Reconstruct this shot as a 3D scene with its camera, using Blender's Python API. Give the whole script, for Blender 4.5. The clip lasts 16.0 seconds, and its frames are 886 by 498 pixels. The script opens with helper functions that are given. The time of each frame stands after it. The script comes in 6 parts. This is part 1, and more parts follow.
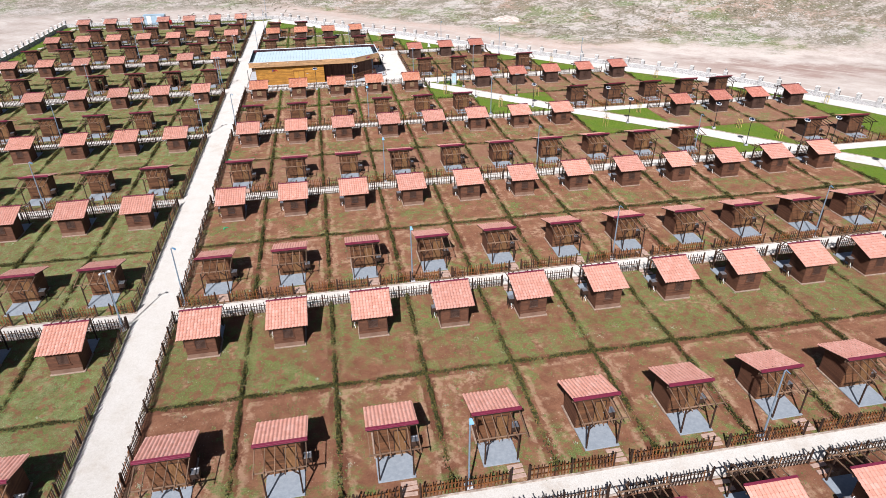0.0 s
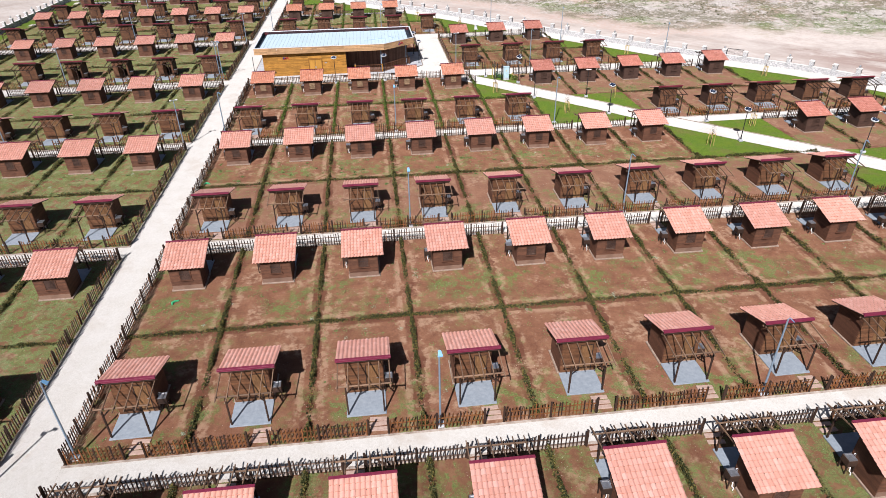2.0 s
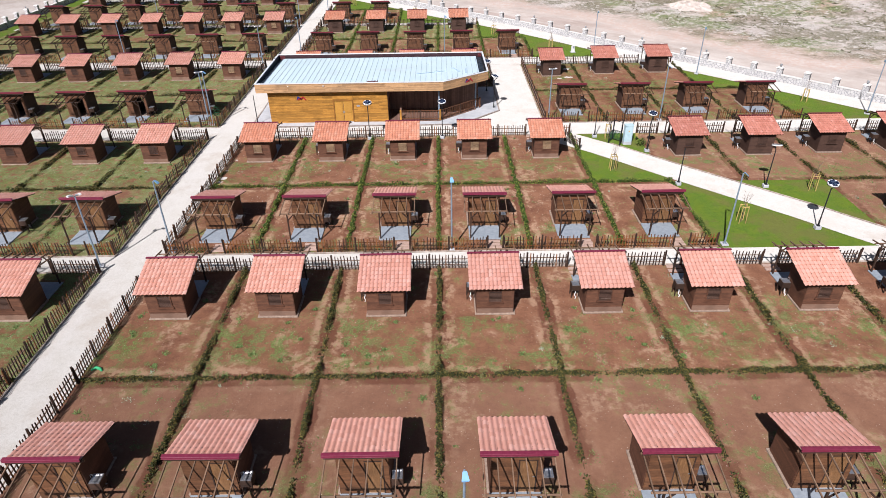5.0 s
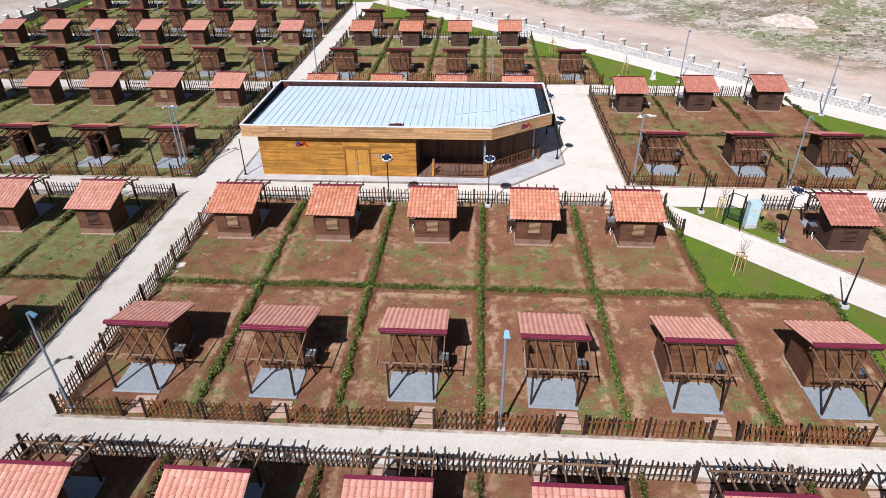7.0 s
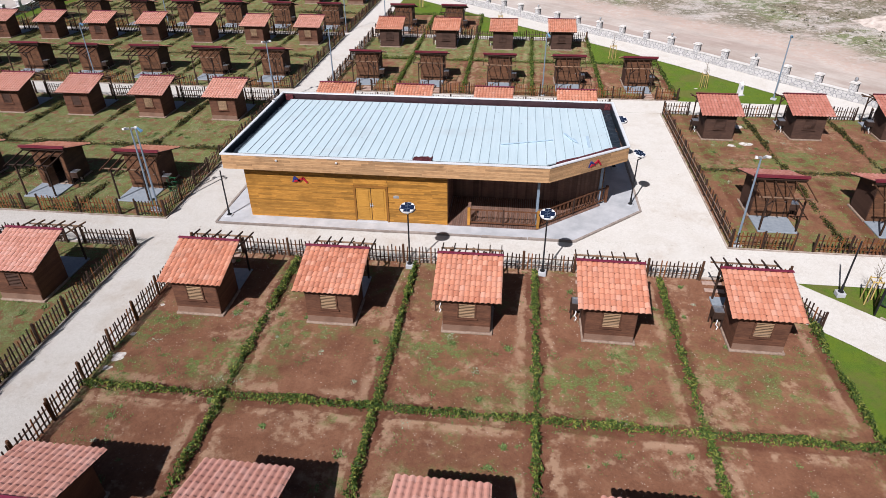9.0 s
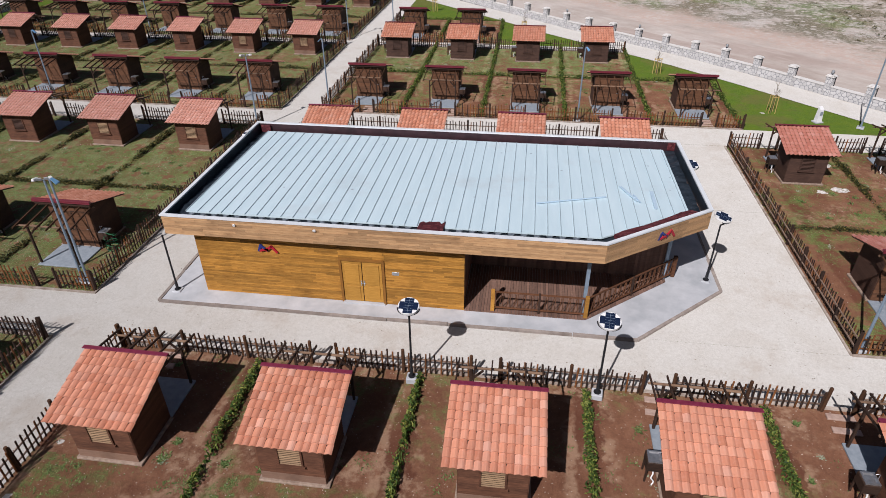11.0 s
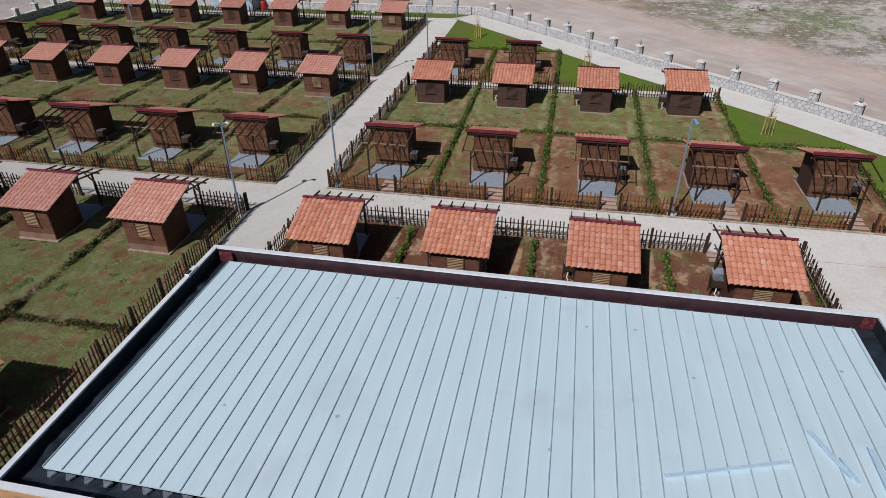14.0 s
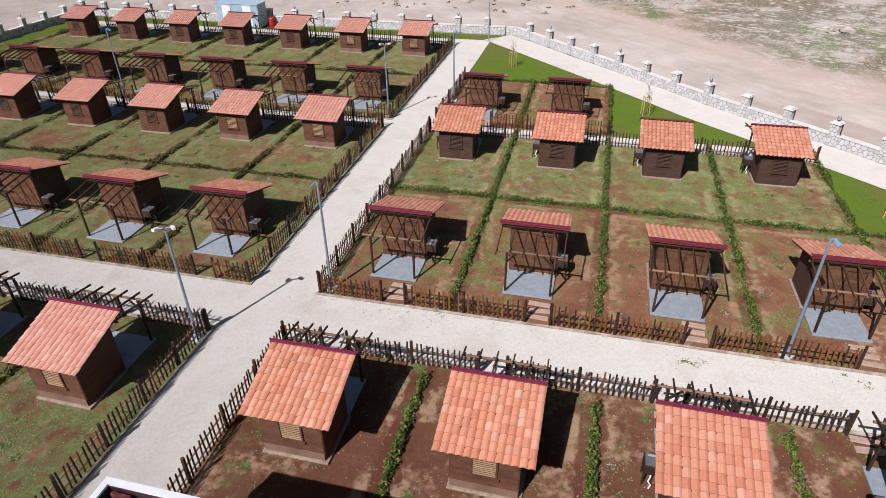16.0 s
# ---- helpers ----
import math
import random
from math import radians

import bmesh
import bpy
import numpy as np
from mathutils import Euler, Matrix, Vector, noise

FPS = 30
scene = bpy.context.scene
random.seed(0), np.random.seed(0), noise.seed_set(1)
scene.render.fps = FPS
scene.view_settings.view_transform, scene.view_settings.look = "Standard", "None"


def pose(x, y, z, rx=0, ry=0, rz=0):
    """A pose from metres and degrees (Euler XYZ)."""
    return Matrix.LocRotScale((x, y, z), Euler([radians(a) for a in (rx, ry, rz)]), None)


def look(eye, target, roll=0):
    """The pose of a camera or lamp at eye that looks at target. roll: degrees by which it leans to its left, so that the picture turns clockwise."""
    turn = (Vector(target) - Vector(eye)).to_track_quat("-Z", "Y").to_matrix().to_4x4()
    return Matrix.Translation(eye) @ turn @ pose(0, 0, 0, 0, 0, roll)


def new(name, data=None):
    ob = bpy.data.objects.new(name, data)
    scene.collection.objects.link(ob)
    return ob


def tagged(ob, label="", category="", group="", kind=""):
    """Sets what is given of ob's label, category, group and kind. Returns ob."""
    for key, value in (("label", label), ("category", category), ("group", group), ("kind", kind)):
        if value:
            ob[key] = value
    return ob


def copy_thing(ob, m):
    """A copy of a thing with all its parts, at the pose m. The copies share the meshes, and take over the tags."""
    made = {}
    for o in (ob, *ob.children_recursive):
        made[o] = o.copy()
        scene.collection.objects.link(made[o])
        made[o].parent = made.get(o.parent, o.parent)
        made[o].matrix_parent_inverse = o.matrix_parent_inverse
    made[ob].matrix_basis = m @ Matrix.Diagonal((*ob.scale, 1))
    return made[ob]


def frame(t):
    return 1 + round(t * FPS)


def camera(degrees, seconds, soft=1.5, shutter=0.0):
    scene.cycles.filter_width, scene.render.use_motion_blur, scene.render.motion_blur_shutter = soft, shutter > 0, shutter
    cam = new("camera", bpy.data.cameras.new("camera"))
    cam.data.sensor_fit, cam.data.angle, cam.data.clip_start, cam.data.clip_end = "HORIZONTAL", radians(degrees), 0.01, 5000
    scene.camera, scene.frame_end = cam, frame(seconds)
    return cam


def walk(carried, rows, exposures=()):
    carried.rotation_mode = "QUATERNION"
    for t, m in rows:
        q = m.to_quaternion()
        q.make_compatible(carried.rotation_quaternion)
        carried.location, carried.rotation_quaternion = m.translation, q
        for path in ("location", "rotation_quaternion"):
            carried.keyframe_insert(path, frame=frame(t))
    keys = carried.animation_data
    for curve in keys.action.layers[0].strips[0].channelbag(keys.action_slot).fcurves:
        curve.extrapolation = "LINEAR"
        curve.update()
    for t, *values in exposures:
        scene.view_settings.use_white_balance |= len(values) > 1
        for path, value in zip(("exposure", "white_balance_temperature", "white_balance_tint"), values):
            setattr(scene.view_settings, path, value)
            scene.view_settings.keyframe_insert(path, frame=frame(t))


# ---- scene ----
cam = camera(71.0, 16.0, soft=0.4)
PATH = [
    (0, (1.439, -31.758, 28.077), (1.754, -30.051, 27.083), -0.60),
    (0.5, (2.268, -26.861, 27.124), (2.553, -25.153, 26.123), -0.60),
    (1, (3.113, -21.451, 26.404), (3.368, -19.749, 25.385), -0.60),
    (1.5, (3.869, -16.288, 25.559), (4.094, -14.590, 24.524), -0.67),
    (2, (4.578, -10.850, 24.805), (4.767, -9.160, 23.753), -0.73),
    (2.5, (5.136, -5.862, 24.170), (5.292, -4.176, 23.106), -0.80),
    (3, (5.678, -0.524, 23.558), (5.797, 1.164, 22.490), -0.80),
    (3.5, (5.900, 4.418, 22.944), (5.992, 6.107, 21.877), -0.80),
    (4, (6.123, 9.742, 22.276), (6.185, 11.432, 21.209), -0.80),
    (4.5, (6.171, 14.684, 21.883), (6.207, 16.375, 20.816), -0.80),
    (5, (6.261, 19.931, 21.579), (6.262, 21.622, 20.512), -0.80),
    (5.2, (6.182, 21.921, 21.485), (6.175, 23.611, 20.417), -0.78),
    (7.3, (5.565, 38.434, 19.377), (5.440, 40.120, 18.312), -0.52),
    (7.5, (5.434, 39.655, 19.240), (5.299, 41.338, 18.169), -0.50),
    (8, (5.177, 42.587, 18.674), (5.012, 44.265, 17.599), -0.48),
    (8.2, (5.049, 43.622, 18.491), (4.875, 45.299, 17.415), -0.48),
    (10.3, (3.751, 53.618, 16.448), (3.525, 55.284, 15.363), -0.41),
    (10.5, (3.619, 54.540, 16.389), (3.391, 56.206, 15.306), -0.40),
    (11, (3.273, 56.868, 16.221), (3.036, 58.534, 15.139), -0.45),
    (11.5, (2.923, 58.984, 16.105), (2.660, 60.646, 15.024), -0.50),
    (12, (2.549, 61.255, 16.011), (2.265, 62.913, 14.929), -0.55),
    (12.5, (2.232, 63.333, 15.917), (1.933, 64.990, 14.837), -0.60),
    (13, (1.823, 65.600, 15.821), (1.510, 67.257, 14.744), -0.65),
    (13.5, (1.443, 67.824, 15.804), (1.113, 69.475, 14.725), -0.70),
    (14, (0.901, 69.980, 15.885), (0.560, 71.630, 14.806), -0.74),
    (14.5, (0.465, 72.293, 15.925), (0.105, 73.936, 14.845), -0.78),
    (15, (0.029, 74.872, 16.031), (-0.355, 76.507, 14.945), -0.82),
    (15.5, (-0.538, 77.288, 16.017), (-0.938, 78.918, 14.932), -0.86),
    (16, (-1.201, 79.919, 15.998), (-1.616, 81.547, 14.913), -0.90),
]
EXPOSURE = [(0.0, 0.27, 6350, 16), (5.2, 0.19, 6350, 17), (7.5, 0.10, 6350, 17), (8.2, 0.07, 6350, 17), (10.3, -0.2, 6410, 18), (12.0, -0.48, 6280, 16), (13.5, -0.60, 6200, 15), (14.5, -0.55, 6220, 15), (16.0, -0.04, 6430, 18)]
walk(cam, [(t, look(eye, target, roll)) for t, eye, target, roll in PATH], EXPOSURE)

# ---- light ----
world = bpy.data.worlds.new("sky")
scene.world = world
world.use_nodes = True
wn = world.node_tree.nodes
sky = wn.new("ShaderNodeTexSky")
sky.sky_type, sky.sun_disc = "NISHITA", False
sky.sun_elevation, sky.sun_rotation = radians(45), radians(202)
sky.air_density, sky.dust_density = 1.0, 1.5
wn["Background"].inputs["Strength"].default_value = 0.044
world.node_tree.links.new(sky.outputs[0], wn["Background"].inputs[0])
sun_data = bpy.data.lights.new("sun", "SUN")
sun_data.energy, sun_data.angle, sun_data.color = 5.3, radians(0.55), (1.0, 0.985, 0.965)
sun = new("sun", sun_data)
sun.matrix_world = look((0, 0, 60), (0.38 * 60, 0.91 * 60, 0))

# ---- materials ----


class Shade:
    """A small builder for procedural surfaces."""

    def __init__(self, name, rough=0.8, metal=0.0, spec=0.3):
        self.m = bpy.data.materials.new(name)
        self.m.use_nodes = True
        self.t = self.m.node_tree
        self.b = self.t.nodes["Principled BSDF"]
        self.b.inputs["Roughness"].default_value = rough
        self.b.inputs["Diffuse Roughness"].default_value = 1.0 if rough >= 0.9 else 0.0
        self.b.inputs["Metallic"].default_value = metal
        self.b.inputs["Specular IOR Level"].default_value = spec
        self.co = self.node("ShaderNodeNewGeometry").outputs["Position"]

    def node(self, kind):
        return self.t.nodes.new(kind)

    def link(self, a, b):
        self.t.links.new(a, b)

    def local(self):
        self.co = self.node("ShaderNodeTexCoord").outputs["Object"]
        return self

    def stretch(self, sx, sy, sz):
        n = self.node("ShaderNodeMapping")
        n.inputs["Scale"].default_value = (sx, sy, sz)
        self.link(self.co, n.inputs[0])
        return n.outputs[0]

    def noise(self, scale, detail=4, rough=0.55, co=None):
        n = self.node("ShaderNodeTexNoise")
        n.inputs["Scale"].default_value, n.inputs["Detail"].default_value, n.inputs["Roughness"].default_value = scale, detail, rough
        self.link(co or self.co, n.inputs["Vector"])
        return n.outputs[0]

    def cells(self, scale, feature="F1", out="Distance", co=None, rand=1.0):
        n = self.node("ShaderNodeTexVoronoi")
        n.feature = feature
        n.inputs["Scale"].default_value, n.inputs["Randomness"].default_value = scale, rand
        self.link(co or self.co, n.inputs["Vector"])
        return n.outputs[out]

    def ramp(self, fac, *stops):
        n = self.node("ShaderNodeValToRGB")
        e = n.color_ramp.elements
        while len(e) < len(stops):
            e.new(0.5)
        for el, (p, c) in zip(e, stops):
            el.position, el.color = p, (*c, 1) if len(c) == 3 else c
        self.link(fac, n.inputs[0])
        return n.outputs[0]

    def step(self, fac, lo, hi):
        n = self.node("ShaderNodeMapRange")
        n.interpolation_type = "SMOOTHSTEP"
        n.inputs["From Min"].default_value, n.inputs["From Max"].default_value = lo, hi
        self.link(fac, n.inputs[0])
        return n.outputs[0]

    def math(self, op, a, b):
        n = self.node("ShaderNodeMath")
        n.operation = op
        for i, v in enumerate((a, b)):
            if isinstance(v, (int, float)):
                n.inputs[i].default_value = v
            else:
                self.link(v, n.inputs[i])
        return n.outputs[0]

    def mix(self, fac, a, b, kind="MIX"):
        n = self.node("ShaderNodeMix")
        n.data_type, n.blend_type = "RGBA", kind
        for i, v in ((0, fac), (6, a), (7, b)):
            if isinstance(v, (int, float)):
                n.inputs[i].default_value = v
            elif isinstance(v, tuple):
                n.inputs[i].default_value = (*v, 1)
            else:
                self.link(v, n.inputs[i])
        return n.outputs[2]

    def island(self):
        return self.node("ShaderNodeNewGeometry").outputs["Random Per Island"]

    def lot(self):
        return self.node("ShaderNodeObjectInfo").outputs["Random"]

    def done(self, colour, bump=None, strength=0.3, dist=0.02):
        if isinstance(colour, tuple):
            self.b.inputs["Base Color"].default_value = (*colour, 1)
        else:
            self.link(colour, self.b.inputs["Base Color"])
        if bump is not None:
            n = self.node("ShaderNodeBump")
            n.inputs["Strength"].default_value, n.inputs["Distance"].default_value = strength, dist
            self.link(bump, n.inputs["Height"])
            self.link(n.outputs[0], self.b.inputs["Normal"])
        return self.m


def timber(name, dark, light, spread=0.3, rough=0.75, along=(1.2, 14, 14), course=0.0):
    s = Shade(name, rough).local()
    grain = s.noise(3.0, 5, co=s.stretch(*along))
    c = s.ramp(grain, (0.25, dark), (0.75, light))
    c = s.mix(s.step(s.noise(1.3, 3), 0.45, 0.8), c, s.mix(0.5, c, tuple(0.55 * v for v in dark)))
    lo, hi = 1 - spread, 1 + spread * 0.8
    pick = s.math("FRACT", s.math("ADD", s.island(), s.lot()), 0)
    if course:
        sep = s.node("ShaderNodeSeparateXYZ")
        s.link(s.co, sep.inputs[0])
        w = s.node("ShaderNodeTexWhiteNoise")
        w.noise_dimensions = "1D"
        s.link(s.math("ADD", s.math("FLOOR", s.math("DIVIDE", sep.outputs[2], course), 0), s.math("MULTIPLY", pick, 91.0)), w.inputs["W"])
        pick = w.outputs["Value"]
    f = s.ramp(pick, (0, (lo, lo, lo)), (1, (hi, hi * 0.98, hi * 0.95)))
    c = s.mix(1.0, c, f, "MULTIPLY")
    return s.done(c, grain, 0.35, 0.01)


def soil_surface(name, green, hedge_x=0.0, damp=0.0, banks=1.0, hedge_y=0.0, cross=1.0):
    """Garden soil; green: how much of it the weeds have taken, 0 to 1; hedge_x: where the plot hedges run, every 6 m;
    banks: how much dry pale earth lies along them; hedge_y, cross: where the cross hedges run, and how damp it is there."""
    s = Shade(name, 0.95, spec=0.12)
    big, mid, fine, clump = s.noise(0.13, 3), s.noise(0.8, 6, 0.7), s.noise(21, 6, 0.8), s.noise(2.6, 5, 0.66)
    c = s.ramp(mid, (0.30, (0.138, 0.062, 0.036)), (0.5, (0.204, 0.099, 0.057)), (0.70, (0.27, 0.142, 0.084)))
    c = s.mix(s.math("MULTIPLY", s.step(s.noise(6.5, 8, 0.85), 0.47, 0.62), 0.36), c, (0.098, 0.043, 0.026))
    c = s.mix(s.math("MULTIPLY", s.step(s.noise(14, 8, 0.85), 0.54, 0.64), 0.3), c, (0.33, 0.19, 0.122))
    dry = s.math("MULTIPLY", s.step(s.noise(0.36, 5, 0.65), 0.52, 0.62), s.step(clump, 0.40, 0.62))
    if damp:
        c = s.mix(abs(damp), c, (0.085, 0.033, 0.019) if damp > 0 else (0.240, 0.142, 0.095))
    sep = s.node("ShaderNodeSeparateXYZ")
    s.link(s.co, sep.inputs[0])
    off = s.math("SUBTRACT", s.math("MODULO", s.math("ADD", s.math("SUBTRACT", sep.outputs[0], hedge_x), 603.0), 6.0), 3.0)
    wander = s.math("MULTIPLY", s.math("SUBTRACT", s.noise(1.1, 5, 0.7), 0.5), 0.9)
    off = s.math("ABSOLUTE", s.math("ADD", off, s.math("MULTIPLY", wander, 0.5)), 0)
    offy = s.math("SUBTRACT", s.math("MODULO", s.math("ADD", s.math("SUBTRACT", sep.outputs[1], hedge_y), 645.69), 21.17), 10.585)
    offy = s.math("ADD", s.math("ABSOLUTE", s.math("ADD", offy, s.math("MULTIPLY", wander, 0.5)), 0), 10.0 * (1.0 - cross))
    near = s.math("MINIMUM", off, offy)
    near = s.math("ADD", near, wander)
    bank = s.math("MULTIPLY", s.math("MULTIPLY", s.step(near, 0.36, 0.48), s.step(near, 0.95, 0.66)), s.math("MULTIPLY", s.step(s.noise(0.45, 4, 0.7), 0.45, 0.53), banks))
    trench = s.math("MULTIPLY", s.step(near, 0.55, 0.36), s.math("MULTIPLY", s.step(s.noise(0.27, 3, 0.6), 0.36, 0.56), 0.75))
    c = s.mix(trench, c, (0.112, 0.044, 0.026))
    dry = s.math("MAXIMUM", dry, s.math("MULTIPLY", bank, s.step(clump, 0.32, 0.52)))
    c = s.mix(s.math("MULTIPLY", dry, 0.35 + 0.33 * banks), c, (0.43, 0.30, 0.195))
    lo = 0.60 - 0.26 * green
    patch = s.step(s.math("ADD", s.math("MULTIPLY", big, 0.55), s.math("MULTIPLY", mid, 0.45)), lo, lo + 0.12)
    row = s.math("MODULO", s.math("ADD", s.math("SUBTRACT", sep.outputs[1], 4.75), 635.4), 21.18)
    row = s.math("ADD", row, s.math("MULTIPLY", s.math("SUBTRACT", s.noise(0.5, 5, 0.7), 0.5), 7.0))
    patch = s.math("MAXIMUM", patch, s.math("MULTIPLY", s.math("MULTIPLY", s.step(row, 15.5, 18.0), s.step(row, 21.6, 20.6)), s.step(s.noise(0.3, 4), 0.44, 0.60)))
    patch = s.math("MAXIMUM", patch, s.math("MULTIPLY", s.math("MULTIPLY", s.step(row, 4.5, 6.5), s.step(row, 11.5, 9.0)), s.step(s.noise(0.42, 4), 0.45, 0.58)))
    weeds = s.math("MULTIPLY", patch, s.step(s.noise(1.5, 4, 0.6), 0.49 - 0.12 * green, 0.58 - 0.10 * green))
    leaf = s.ramp(s.noise(16, 8, 0.85), (0.38, (0.050, 0.062, 0.020)), (0.50, (0.112, 0.165, 0.052)), (0.62, (0.225, 0.30, 0.115)))
    leaf = s.mix(s.step(s.noise(0.5, 3), 0.4, 0.65), leaf, s.mix(1.0, leaf, (0.90, 1.07, 0.85), "MULTIPLY"))
    if green > 0.85:
        leaf = s.mix(s.step(s.noise(0.9, 5, 0.75), 0.42, 0.58), leaf, s.mix(1.0, leaf, (1.38, 1.42, 1.75), "MULTIPLY"))
    c = s.mix(s.math("MULTIPLY", patch, 0.4), c, s.mix(1.0, c, (0.88, 1.10, 0.85), "MULTIPLY"))
    c = s.mix(s.math("MULTIPLY", weeds, s.ramp(s.noise(6, 8, 0.82), (0.38, (0.2, 0.2, 0.2)), (0.58, (0.92, 0.92, 0.92)))), c, leaf)
    dots = s.math("MULTIPLY", s.step(s.cells(4.2), 0.10, 0.05), s.step(s.noise(0.9, 4, 0.7), 0.38, 0.5))
    c = s.mix(s.math("MULTIPLY", dots, 0.75), c, (0.60, 0.52, 0.43))
    grit = s.math("MULTIPLY", s.step(s.cells(13), 0.2, 0.1), s.step(s.noise(1.7, 4, 0.7), 0.45, 0.58))
    c = s.mix(s.math("MULTIPLY", grit, 0.35), c, (0.42, 0.32, 0.24))
    h = s.math("ADD", s.math("ADD", s.math("MULTIPLY", fine, 0.7), s.math("MULTIPLY", mid, 1.5)), s.math("MULTIPLY", clump, 1.3))
    return s.done(s.mix(1.0, c, (0.86, 0.83, 0.84), "MULTIPLY"), h, 0.6, 0.07)


def path_surface():
    """Pale crushed gravel, grain by grain."""
    s = Shade("pale_gravel", 0.9, spec=0.2)
    mid = s.noise(0.7, 6, 0.68)
    n = s.node("ShaderNodeSeparateColor")
    s.link(s.cells(40, "F1", "Color"), n.inputs[0])
    c = s.ramp(n.outputs[0], (0.0, (0.50, 0.482, 0.443)), (0.2, (0.56, 0.542, 0.50)), (0.8, (0.60, 0.582, 0.54)), (1.0, (0.64, 0.625, 0.585)))
    c = s.mix(s.math("MULTIPLY", s.step(mid, 0.40, 0.66), 0.55), c, s.mix(1.0, c, (0.90, 0.875, 0.845), "MULTIPLY"))
    c = s.mix(s.math("MULTIPLY", s.step(s.noise(7, 5, 0.78), 0.47, 0.58), 0.5), c, s.mix(1.0, c, (0.86, 0.85, 0.835), "MULTIPLY"))
    chips = s.math("MULTIPLY", s.step(s.cells(9), 0.16, 0.08), s.step(s.noise(0.8, 4, 0.7), 0.45, 0.62))
    c = s.mix(s.math("MULTIPLY", chips, 0.7), c, (0.24, 0.215, 0.19))
    stain = s.step(s.noise(0.28, 6, 0.75), 0.52, 0.66)
    c = s.mix(s.math("MULTIPLY", stain, 0.42), c, (0.43, 0.365, 0.30))
    h = s.math("ADD", s.cells(40), s.math("MULTIPLY", s.noise(3, 5, 0.7), 1.2))
    return s.done(s.mix(1.0, c, (0.86, 0.86, 0.86), "MULTIPLY"), h, 0.22, 0.025)


def lawn_surface():
    s = Shade("lawn_turf", 0.9, spec=0.15)
    mid, fine = s.noise(1.0, 5, 0.65), s.noise(30, 5, 0.75)
    c = s.ramp(fine, (0.33, (0.045, 0.088, 0.010)), (0.66, (0.150, 0.240, 0.030)))
    c = s.mix(s.step(mid, 0.38, 0.66), c, s.mix(1.0, c, (1.22, 1.08, 0.9), "MULTIPLY"))
    c = s.mix(s.math("MULTIPLY", s.step(s.noise(3.5, 5, 0.75), 0.5, 0.68), 0.45), c, (0.055, 0.085, 0.02))
    c = s.mix(s.math("MULTIPLY", s.step(s.noise(0.22, 6, 0.72), 0.49, 0.60), 0.5), c, (0.165, 0.13, 0.052))
    return s.done(s.mix(1.0, c, (0.78, 0.78, 0.78), "MULTIPLY"), s.math("ADD", fine, s.noise(5, 4, 0.7)), 0.8, 0.06)


